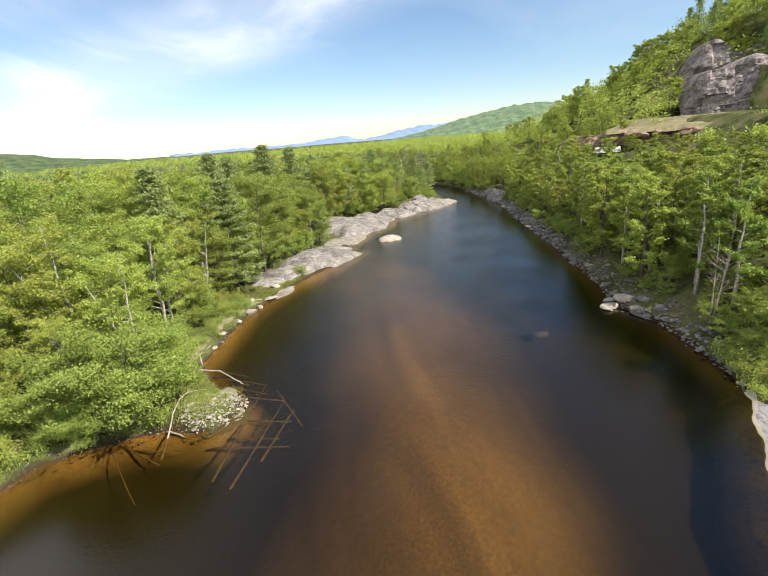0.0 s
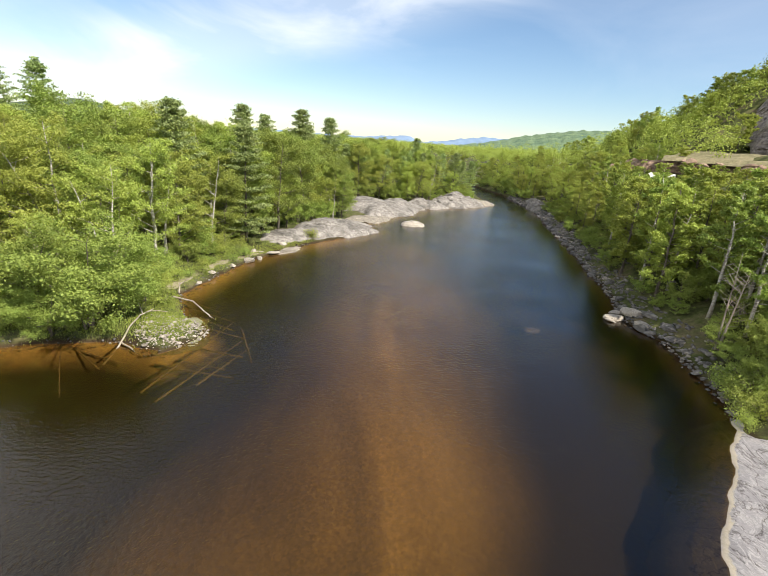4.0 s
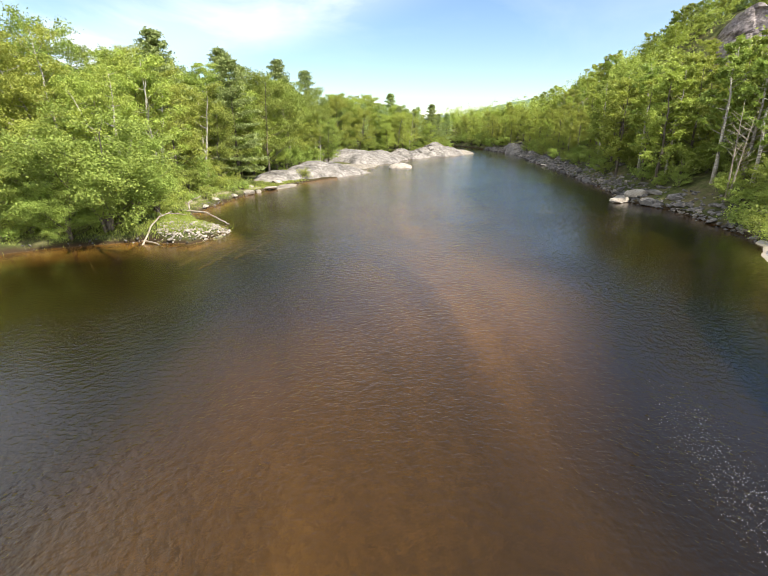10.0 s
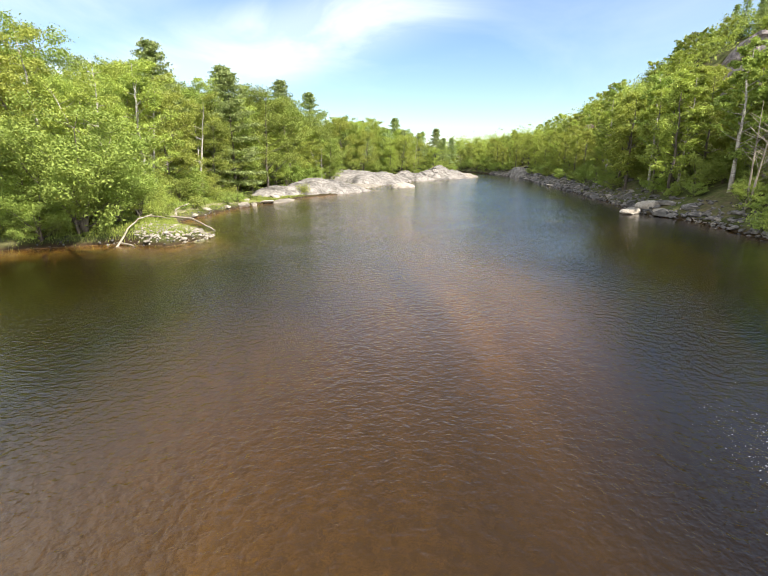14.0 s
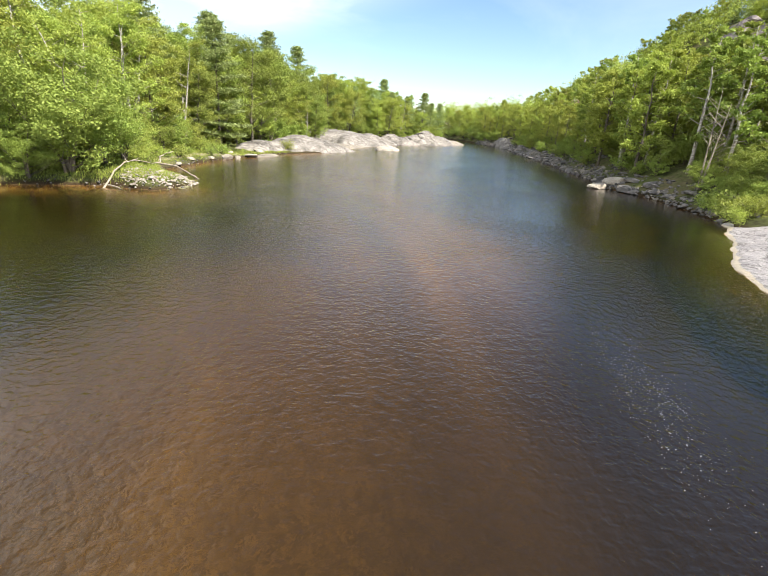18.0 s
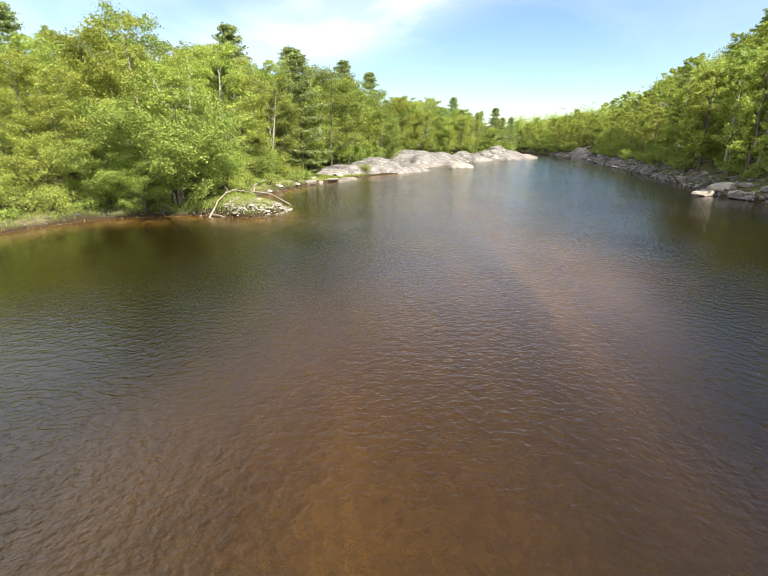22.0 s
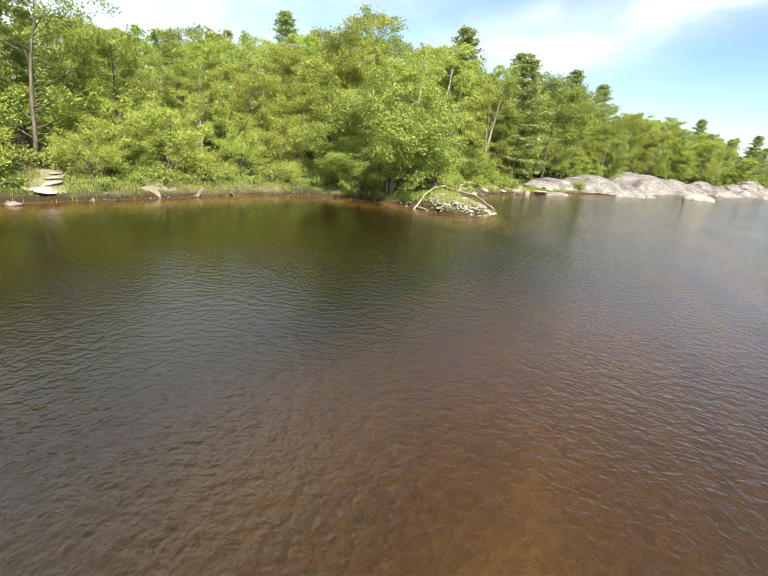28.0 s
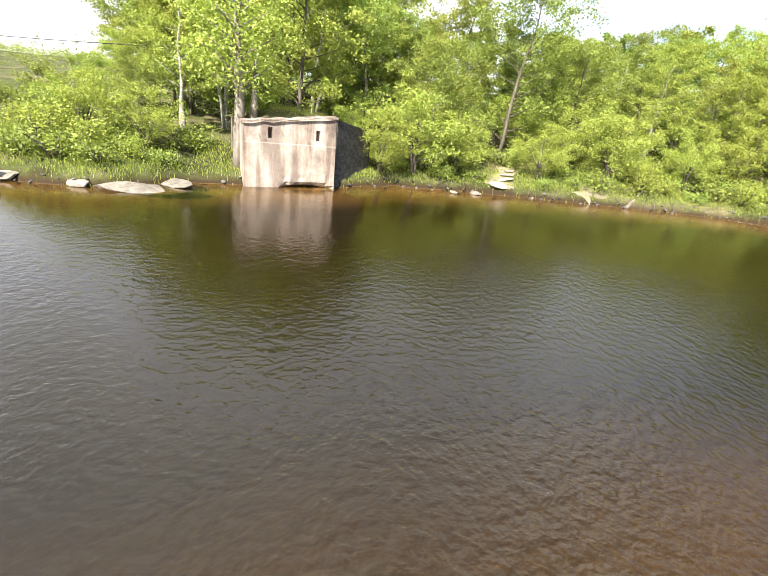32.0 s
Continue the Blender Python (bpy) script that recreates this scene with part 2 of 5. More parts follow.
def ground_material():
    """Leaf litter, grass and sand on land; gravel on the river's bed, painted darker with depth."""
    k = Nodes("ground")
    p = k.place()
    xyz = k.add("SeparateXYZ")
    k.t.links.new(p, xyz.inputs[0])
    a, b = k.noise(0.35, 6, 0.65, p), k.noise(4.0, 5, 0.7, p)
    grass = k.ramp(a, 0, [(0.35, (0.045, 0.045, 0.02)), (0.5, (0.095, 0.108, 0.034)), (0.66, (0.17, 0.135, 0.08))])
    fine = k.ramp(b, 0, [(0.3, (0.6, 0.6, 0.6)), (0.7, (1.2, 1.2, 1.15))])
    land = k.mix(1.0, GREY, GREY, "MULTIPLY")
    k.link(grass, 0, land, 1), k.link(fine, 0, land, 2)
    bars = k.noise(0.11, 3, 0.5, p, (1.6, 0.22, 1), 0.6)
    vor = k.add("TexVoronoi", Scale=13.0)
    warp = k.mix(0.10, GREY, GREY, "ADD")
    k.t.links.new(p, warp.inputs[1])
    k.link(k.noise(9.0, 2, 0.5, p), 1, warp, 2)
    k.link(warp, 0, vor, "Vector")
    stone = k.ramp(vor, "Color", [(0.05, (0.72, 0.70, 0.67)), (0.5, (0.95, 0.94, 0.92)), (0.95, (1.42, 1.36, 1.25))])
    sand = k.ramp(bars, 0, [(0.32, (0.18, 0.14, 0.09)), (0.5, (0.30, 0.225, 0.13)), (0.68, (0.48, 0.36, 0.20))])
    bed = k.mix(1.0, GREY, GREY, "MULTIPLY")
    k.link(sand, 0, bed, 1), k.link(stone, 0, bed, 2)
    # light lost in deeper water is painted into the bed's colour
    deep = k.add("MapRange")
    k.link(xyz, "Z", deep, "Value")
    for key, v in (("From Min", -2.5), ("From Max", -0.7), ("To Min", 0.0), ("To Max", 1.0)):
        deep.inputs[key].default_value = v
    depth_dim = k.mix(0.5, (0.034, 0.029, 0.016), GREY)
    k.link(deep, 0, depth_dim, 0), k.link(bed, 0, depth_dim, 2)
    shore = k.add("MapRange")
    k.link(xyz, "Z", shore, "Value")
    for key, v in (("From Min", -0.04), ("From Max", 0.02), ("To Min", 0.0), ("To Max", 1.0)):
        shore.inputs[key].default_value = v
    # dark bare soil of the bank's foot
    soil = k.add("MapRange")
    k.t.links.new(k.math("ADD", xyz.outputs["Z"], k.math("MULTIPLY", a.outputs[0], 0.5)), soil.inputs["Value"])
    for key, v in (("From Min", 0.34), ("From Max", 0.60), ("To Min", 0.0), ("To Max", 1.0)):
        soil.inputs[key].default_value = v
    turf = k.mix(0.5, (0.045, 0.030, 0.016), GREY)
    k.link(soil, 0, turf, 0), k.link(land, 0, turf, 2)
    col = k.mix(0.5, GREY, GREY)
    k.link(shore, 0, col, 0), k.link(depth_dim, 0, col, 1), k.link(turf, 0, col, 2)
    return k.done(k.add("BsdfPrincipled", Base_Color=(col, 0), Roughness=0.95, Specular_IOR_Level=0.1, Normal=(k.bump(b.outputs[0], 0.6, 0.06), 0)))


GRANITE = rock_material("granite", (0.36, 0.325, 0.285), (0.26, 0.235, 0.205), (0.13, 0.118, 0.105), 0.45, 0.4)
PALE_ROCK = rock_material("pale_rock", (0.40, 0.35, 0.28), (0.31, 0.27, 0.215), (0.18, 0.155, 0.125), 0.8, 0.25)
CLIFF = rock_material("cliff_rock", (0.42, 0.36, 0.34), (0.31, 0.265, 0.255), (0.14, 0.12, 0.12), 0.3, 0.5)
RUBBLE = rock_material("rubble", (0.26, 0.24, 0.22), (0.18, 0.165, 0.15), (0.09, 0.085, 0.08), 0.9, 0.4)
def slab_material():
    """Ice-smoothed granite: pinkish grey, pale scratches, dark cracks and a bleached line at the water's edge."""
    k = Nodes("slab_granite")
    p = k.place()
    a, b = k.noise(0.5, 6, 0.6, p, None, 0.5), k.noise(14.0, 4, 0.7, p)
    base = k.ramp(a, 0, [(0.32, (0.225, 0.205, 0.20)), (0.5, (0.30, 0.275, 0.265)), (0.68, (0.36, 0.325, 0.30))])
    scr = k.noise(2.6, 5, 0.7, p, (1.0, 0.35, 1.0), 1.8)
    pale = k.ramp(scr, 0, [(0.50, (0, 0, 0)), (0.57, (0.75, 0.75, 0.75)), (0.64, (0, 0, 0))])
    c = k.mix(0.0, GREY, (0.45, 0.415, 0.385))
    k.link(base, 0, c, 1), k.link(pale, 0, c, 0)
    ve = k.noise(0.55, 4, 0.6, p, (1.0, 0.5, 1.0), 2.2)
    crack = k.ramp(ve, 0, [(0.475, (1, 1, 1)), (0.497, (0.34, 0.31, 0.29)), (0.503, (0.34, 0.31, 0.29)), (0.525, (1, 1, 1))])
    d = k.mix(0.85, GREY, GREY, "MULTIPLY")
    k.link(c, 0, d, 1), k.link(crack, 0, d, 2)
    fine = k.ramp(b, 0, [(0.3, (0.72, 0.72, 0.72)), (0.7, (1.15, 1.15, 1.15))])
    e = k.mix(0.8, GREY, GREY, "MULTIPLY")
    k.link(d, 0, e, 1), k.link(fine, 0, e, 2)
    xyz = k.add("SeparateXYZ")
    k.t.links.new(p, xyz.inputs[0])
    level = k.add("Math")
    level.operation = "ADD"
    k.t.links.new(k.math("MULTIPLY", xyz.outputs["Z"], 1.6), level.inputs[0])
    k.t.links.new(k.math("MULTIPLY", a.outputs[0], 0.55), level.inputs[1])
    line = k.ramp(level, 0, [(0.16, (0, 0, 0)), (0.24, (1, 1, 1)), (0.40, (1, 1, 1)), (0.44, (0, 0, 0))])
    g = k.mix(0.0, GREY, (0.54, 0.45, 0.32))
    k.link(e, 0, g, 1)
    k.t.links.new(k.math("MULTIPLY", line.outputs[0], 0.8), g.inputs[0])
    # under water the rock is painted darker with depth, for the lost light
    depth_dim = k.add("MapRange")
    k.link(xyz, "Z", depth_dim, "Value")
    for key, v in (("From Min", -2.2), ("From Max", -0.2), ("To Min", 0.0), ("To Max", 1.0)):
        depth_dim.inputs[key].default_value = v
    dimmed = k.mix(0.5, (0.034, 0.029, 0.016), GREY)
    k.link(depth_dim, 0, dimmed, 0), k.link(g, 0, dimmed, 2)
    g = dimmed
    h = k.math("ADD", scr.outputs[0], k.math("MULTIPLY", b.outputs[0], 0.3))
    return k.done(k.add("BsdfPrincipled", Base_Color=(g, 0), Roughness=0.85, Specular_IOR_Level=0.3, Normal=(k.bump(h, 0.6, 0.09), 0)))


SLAB_ROCK = slab_material()
SAND = rock_material("sand", (0.36, 0.30, 0.21), (0.30, 0.25, 0.17), (0.21, 0.17, 0.115), 2.0, 0.1)
BLEACHED = rock_material("bleached_rock", (0.52, 0.46, 0.375), (0.42, 0.365, 0.295), (0.26, 0.225, 0.18), 1.2, 0.1)
WATER = water_material()
GROUND = ground_material()
LEAF = leaf_material("leaf", (0.268, 0.31, 0.054), (0.445, 0.472, 0.106), (1.0, 1.0, 0.5))
LEAF_DEEP = leaf_material("leaf_deep", (0.19, 0.24, 0.046), (0.345, 0.39, 0.088), (1.0, 1.0, 0.5))
NEEDLE = leaf_material("needle", (0.23, 0.29, 0.10), (0.41, 0.47, 0.18), (0.9, 1.0, 0.6))
BARK = bark_material("bark", (0.20, 0.165, 0.13), (0.08, 0.065, 0.05))
BIRCH = bark_material("birch_bark", (0.62, 0.58, 0.50), (0.16, 0.13, 0.11), 5.0, (1, 1, 3))
DEADWOOD = bark_material("deadwood", (0.43, 0.375, 0.30), (0.24, 0.195, 0.15), 4.0)


# ---- meshes ----
def mesh_of(name, verts, faces, materials, smooth=False):
    me = bpy.data.meshes.new(name)
    me.from_pydata([tuple(v) for v in verts], [], faces)
    for m in materials:
        me.materials.append(m)
    if smooth:
        me.polygons.foreach_set("use_smooth", [True] * len(me.polygons))
    me.update()
    return me


def part(name, data, material, parent, label=""):
    """Links a mesh or a bmesh as one part under a thing or a part."""
    if isinstance(data, bmesh.types.BMesh):
        me = bpy.data.meshes.new(name)
        data.to_mesh(me)
        data.free()
        me.materials.append(material)
        data = me
    ob = new(name, data)
    ob.parent = parent
    return tagged(ob, label)


def thing(name, m, label, category, group=""):
    ob = new(name)
    ob.empty_display_size = 0.3
    ob.matrix_world = m
    return tagged(ob, label, category, group)


class Shape:
    """Gathers vertices and faces of one mesh."""

    def __init__(self):
        self.v, self.f, self.n = [], [], 0

    def tube(self, pts, radii, sides=6):
        """A closed tapering tube along points."""
        pts = [Vector(p) for p in pts]
        base = self.n
        for i, p in enumerate(pts):
            way = (pts[min(i + 1, len(pts) - 1)] - pts[max(i - 1, 0)]).normalized()
            u = way.orthogonal().normalized()
            w = way.cross(u)
            for s in range(sides):
                a = 2 * math.pi * s / sides
                self.v.append(p + (u * math.cos(a) + w * math.sin(a)) * radii[i])
        for i in range(len(pts) - 1):
            for s in range(sides):
                a, b = base + i * sides + s, base + i * sides + (s + 1) % sides
                self.f.append((a, b, b + sides, a + sides))
        self.f.append(tuple(base + s for s in range(sides))[::-1])
        self.f.append(tuple(base + (len(pts) - 1) * sides + s for s in range(sides)))
        self.n = base + len(pts) * sides

    def mesh(self, name, material, smooth=True):
        return mesh_of(name, self.v, self.f, [material], smooth)


def leaves(name, centres, spread, count, size, material, rng, flat=0.35, droop=0.0):
    """Many small folded leaves scattered round the centres."""
    centres = np.asarray(centres, float)
    pick = rng.integers(0, len(centres), count)
    pos = centres[pick] + rng.normal(0, 1, (count, 3)) * np.asarray(spread)
    pos[:, 2] -= droop * rng.random(count)
    nrm = rng.normal(0, 1, (count, 3))
    nrm[:, 2] = np.abs(nrm[:, 2]) + flat
    nrm /= np.linalg.norm(nrm, axis=1)[:, None]
    u = np.cross(nrm, rng.normal(0, 1, (count, 3)))
    u /= np.linalg.norm(u, axis=1)[:, None]
    w = np.cross(nrm, u)
    s = size * rng.uniform(0.6, 1.35, count)[:, None]
    fold = nrm * s * 0.18
    v = np.stack([pos - u * s, pos - w * s * 0.55 + fold, pos + u * s, pos + w * s * 0.55 + fold], 1).reshape(-1, 3)
    me = bpy.data.meshes.new(name)
    me.vertices.add(4 * count), me.loops.add(6 * count), me.polygons.add(2 * count)
    me.vertices.foreach_set("co", v.ravel())
    i = np.arange(count)[:, None] * 4
    me.loops.foreach_set("vertex_index", np.hstack([i, i + 1, i + 2, i, i + 2, i + 3]).ravel())
    me.polygons.foreach_set("loop_start", np.arange(2 * count) * 3)
    me.materials.append(material)
    me.update(calc_edges=True)
    return me


def broadleaf(seed, tall, wide, low, count, size, leaf, bark, limbs=22, stems=1, lean=0.05):
    """A broad-leaved tree at the origin: trunk mesh and crown mesh."""
    rng = np.random.default_rng(seed)
    wood, tips = Shape(), []
    for stem in range(stems):
        top = tall * (1 - 0.13 * stem)
        off = rng.normal(0, lean * tall, 2) * (1 if stems == 1 else 1.6)
        base = rng.normal(0, 0.12, 2) * (stem > 0)
        line = [np.array([base[0] + off[0] * q ** 1.3, base[1] + off[1] * q ** 1.3, top * 0.93 * q]) + np.r_[rng.normal(0, 0.007 * tall, 2) * (q > 0), 0] for q in np.linspace(0, 1, 9)]
        line[0][2] = -0.4
        r0 = 0.0105 * tall + 0.03
        wood.tube(line, [r0 * (1.25 if i == 0 else 1) * (1 - 0.9 * i / 8) for i in range(9)], 7)
        for j in range(limbs // stems):
            q = low + (0.97 - low) * ((j + rng.random()) / (limbs // stems))
            i = min(int(q * 8), 7)
            p = line[i] + (line[i + 1] - line[i]) * (q * 8 - i)
            a = rng.uniform(0, 2 * math.pi) + j * 2.4
            shape = math.sin(math.pi * min(1, 0.16 + 0.84 * (q - low) / (1 - low)) ** 0.8) ** 0.7
            long = wide * (0.35 + 0.65 * shape) * rng.uniform(0.65, 1.15)
            rise = rng.uniform(0.25, 0.8) * long
            e = p + np.array([math.cos(a) * long, math.sin(a) * long, rise])
            m = p + (e - p) * 0.5 + np.array([0, 0, -0.06 * long])
            rb = max(0.012, r0 * 0.42 * (1 - q * 0.75))
            wood.tube([p, m, e], [rb, rb * 0.6, rb * 0.2], 4)
            for s in (0.5, 0.78, 1.0):
                c = p + (e - p) * s
                tips.append(c + rng.normal(0, 0.08 * wide, 3))
                if rng.random() < 0.7:
                    b2 = a + rng.choice([-1, 1]) * rng.uniform(0.5, 1.1)
                    e2 = c + np.array([math.cos(b2), math.sin(b2), rng.uniform(0.1, 0.7)]) * long * rng.uniform(0.25, 0.45)
                    wood.tube([c, e2], [rb * 0.35, rb * 0.12], 3)
                    tips.append(e2)
        tips.append(line[-1])
    sp = wide * 0.088
    return wood.mesh("trunk", bark), leaves("crown", tips, (sp, sp, sp * 0.62), count, size, leaf, rng)


def pine(seed, tall, wide, low, count, size, material=None, gap=1.0):
    """A white pine or spruce: whorls of level boughs round a straight trunk."""
    rng = np.random.default_rng(seed)
    wood, tips = Shape(), []
    line = [(rng.normal(0, 0.03), rng.normal(0, 0.03), z) for z in np.linspace(-0.4, tall, 8)]
    wood.tube(line, [(0.0115 * tall + 0.03) * (1 - 0.95 * i / 7) for i in range(8)], 7)
    z = low * tall
    while z < tall * 0.97:
        q = (z - low * tall) / (tall * (1 - low))
        reach = wide * (1 - q) ** 0.72 * (0.6 + 0.4 * min(1, q * 5)) + 0.12
        k = int(rng.integers(4, 7))
        a0 = rng.uniform(0, 6.28)
        for b in range(k):
            a = a0 + 6.283 * b / k + rng.normal(0, 0.2)
            long = reach * rng.uniform(0.6, 1.15)
            rise = long * rng.uniform(-0.05, 0.22) + 0.5 * q * long
            e = np.array([math.cos(a) * long, math.sin(a) * long, z + rise])
            wood.tube([(0, 0, z), e], [0.05 * (1.1 - q), 0.01], 3)
            for s in np.linspace(0.3, 1, max(3, int(long * 2.2))):
                side = np.array([-math.sin(a), math.cos(a), 0]) * rng.normal(0, 0.16 * long)
                tips.append(np.array([0, 0, z]) + (e - np.array([0, 0, z])) * s + side)
        z += gap * rng.uniform(0.6, 1.15) * (1.1 - 0.8 * q)
    tips += [(0, 0, tall * (1 - 0.012 * i)) for i in range(10)]
    return wood.mesh("trunk", BARK), leaves("crown", tips, (0.25, 0.25, 0.085), count, size, material or NEEDLE, rng, 0.5)


def bush(seed, tall, wide, count, size, leaf):
    rng = np.random.default_rng(seed)
    wood, tips = Shape(), []
    for j in range(11):
        a, long = rng.uniform(0, 6.28), wide * rng.uniform(0.4, 1.0)
        e = np.array([math.cos(a) * long, math.sin(a) * long, tall * rng.uniform(0.45, 1.0)])
        m = e * 0.5 + np.array([0, 0, 0.12 * tall])
        wood.tube([(0, 0, -0.2), m, e], [0.035, 0.022, 0.006], 4)
        tips += [m, m * 0.5 + e * 0.5, e, e * np.array([1, 1, 0.35])]
    return wood.mesh("stem", BARK), leaves("foliage", tips, (wide * 0.22, wide * 0.22, tall * 0.13), count, size, leaf, rng)


# ---- the land ----
LEFT_SHORE = [(-420, -300), (-160, -120), (-75, -52), (-40, -25), (-26, -14.5), (-19.6, -9.6), (-18.5, -5.5), (-20.3, -2.2), (-20.6, 3.2), (-21.9, 6.3), (-21.4, 9.8),
              (-20.8, 12.5), (-19.8, 16.0), (-18.9, 19.6), (-17.9, 22.8), (-16.2, 25.2), (-13.8, 26.1), (-11.9, 26.3), (-10.4, 26.6), (-9.2, 26.3), (-6.9, 25.4), (-5.4, 27.6), (-5.8, 29.4), (-7.6, 31.4), (-9.4, 35.8),
              (-6.8, 46.2), (-4.6, 51.0), (-2.6, 54.2), (0.8, 59.0), (5.1, 63.5), (6.0, 72.5), (9.5, 83), (16, 92), (23, 100), (35.2, 110.8), (37, 128), (22, 170), (-20, 230), (-120, 330), (-400, 480)]
RIGHT_SHORE = [(-260, -300), (-40, -140), (2, -70), (10, -25), (14.0, -5), (14.8, 5), (15.6, 8.2), (16.8, 10.8), (18.7, 13.6), (20.3, 15.4), (22.4, 17.7), (24.4, 19.8), (25.3, 21.6), (26.2, 24.7), (27.4, 30.5),
               (26.8, 35), (29.5, 43), (36.6, 71), (44, 102.8), (46, 132), (43, 165), (15, 218), (-35, 280), (-110, 345), (-390, 500)]


def distances(points, line):
    """Distance of each point to a line of points, and the side (left of its course positive)."""
    best, side = np.full(len(points), 1e9), np.zeros(len(points))
    for (ax, ay), (bx, by) in zip(line[:-1], line[1:]):
        d = np.array([bx - ax, by - ay])
        rel = points - (ax, ay)
        q = np.clip(rel @ d / (d @ d), 0, 1)
        off = rel - q[:, None] * d
        dist = np.hypot(off[:, 0], off[:, 1])
        closer = dist < best - 1e-9
        best = np.where(closer, dist, best)
        side = np.where(closer, np.sign(d[0] * rel[:, 1] - d[1] * rel[:, 0]), side)
    return best, side


def wobble(x, y, size, seed=0.0):
    """Smooth uneven ground, -1 to 1."""
    a = np.sin(x / size + 1.7 * np.sin(y / size * 0.7 + seed) + seed) * np.cos(y / size * 1.1 + 1.3 * np.sin(x / size * 0.6 - seed))
    b = np.sin(x / size * 2.3 + 2 + seed) * np.sin(y / size * 2.1 + seed * 2)
    return 0.65 * a + 0.35 * b


def height(x, y):
    """The height of the ground over the river's level."""
    x, y = np.atleast_1d(np.asarray(x, float)), np.atleast_1d(np.asarray(y, float))
    p = np.stack([x, y], 1)
    dl, sl = distances(p, LEFT_SHORE)
    dr, sr = distances(p, RIGHT_SHORE)
    left, right = sl > 0, sr < 0
    river = ~left & ~right
    depth = np.minimum(dl, dr)
    mid = x + 0.2 - 0.215 * np.minimum(y, 34) + 1.5 * wobble(x, y, 7, 3)
    bar = np.exp(-(np.abs(mid / np.where(mid > 0, 6.6 + 2.0 * np.clip((y - 6) / 10, 0, 1), 7.4 - 0.8 * np.clip((y - 6) / 8, 0, 1))) ** 2.4)) * np.clip((84 - y) / 45, 0, 1) * np.clip((y + 40) / 20, 0, 1)
    bar = bar * np.clip(0.33 + 0.67 * (y + 2) / 15, 0.33, 1)
    deep = 2.9 - 1.9 * bar - 0.25 * bar * wobble(x, y * 0.35, 2.6, 6)
    bed = -deep * (1 - np.exp(-depth / 0.75)) + 0.12 * wobble(x, y, 3.0)
    bed = np.minimum(bed, -0.05 * np.minimum(1, depth * 2))
    zl = np.interp(dl, [0, 0.25, 0.8, 2.5, 7, 20, 60, 130, 260, 500, 900], [0, 0.28, 0.5, 0.9, 1.7, 3.0, 4.2, 4.5, 4.5, 5, 5])
    # bare rock shore: low ground behind the outcrops; flat plain upstream
    zl = zl * (1 - 0.6 * np.clip((y - 46) / 5, 0, 1) * np.clip((118 - y) / 6, 0, 1) * np.clip((14 - dl) / 6, 0, 1)) * (1 - 0.55 * np.clip((y - 100) / 50, 0, 1))
    zl = zl + 0.25 * wobble(x, y, 4.0) * np.clip(dl / 4, 0, 1) + 1.2 * wobble(x, y, 25, 2) * np.clip(dl / 40 - 0.3, 0, 1)
    zr = np.interp(dr, [0, 1.0, 4, 10, 20, 24, 33, 40, 45, 60, 90, 150, 300, 600], [0, 0.5, 2.0, 3.4, 5.5, 9, 11, 15, 19, 31, 43, 54, 62, 75])
    slab = np.clip((19.5 - y) / 3, 0, 1) * np.clip((y + 30) / 8, 0, 1) * np.clip((20 - dr) / 6, 0, 1)
    zr = zr * (1 - slab) + slab * np.minimum(zr, 0.12 * dr - 0.35)
    zr = zr + 0.3 * wobble(x, y, 3.5, 4) * np.clip(dr / 3, 0, 1) + 1.5 * wobble(x, y, 18, 1) * np.clip(dr / 40 - 0.5, 0, 1)
    fade = np.clip((196 - y) / 66, 0, 1) * np.clip((y + 160) / 90, 0, 1)
    zr = np.minimum(zr, 6) + np.maximum(zr - 6, 0) * fade
    cut = np.clip((y - 66) / 6, 0, 1) * np.clip((116 - y) / 6, 0, 1)
    zr = np.where(dr < 61, zr + cut * np.minimum(0, 15.2 + 0.03 * (dr - 33) - zr), zr)
    zr = np.where((dr >= 61) & (dr < 71), zr + cut * np.minimum(0, 25.0 - zr), zr)
    z = np.where(river, bed, np.where(left, zl, zr))
    # the river plain on the way out, with low hills
    r = np.hypot(x, y)
    far = np.clip((r - 500) / 600, 0, 1)
    hills = 5 * (wobble(x, y, 310, 5) + 0.7)
    return z * (1 - far) + np.maximum(hills, 2) * far


def ticks(stops):
    out = []
    for a, b, s in stops:
        out += list(np.arange(a, b, s))
    return np.array(out + [stops[-1][1]])


xs = ticks([(-4200, -800, 200), (-800, -200, 30), (-200, -60, 7), (-60, -26, 1.4), (-26, 52, 0.7), (52, 130, 2.4), (130, 260, 8), (260, 800, 30), (800, 4200, 200)])
ys = ticks([(-4200, -800, 200), (-800, -150, 40), (-150, -20, 6), (-20, 60, 0.7), (60, 140, 1.3), (140, 260, 4), (260, 900, 25), (900, 4400, 140)])
gx, gy = np.meshgrid(xs, ys)
gz = height(gx.ravel(), gy.ravel())


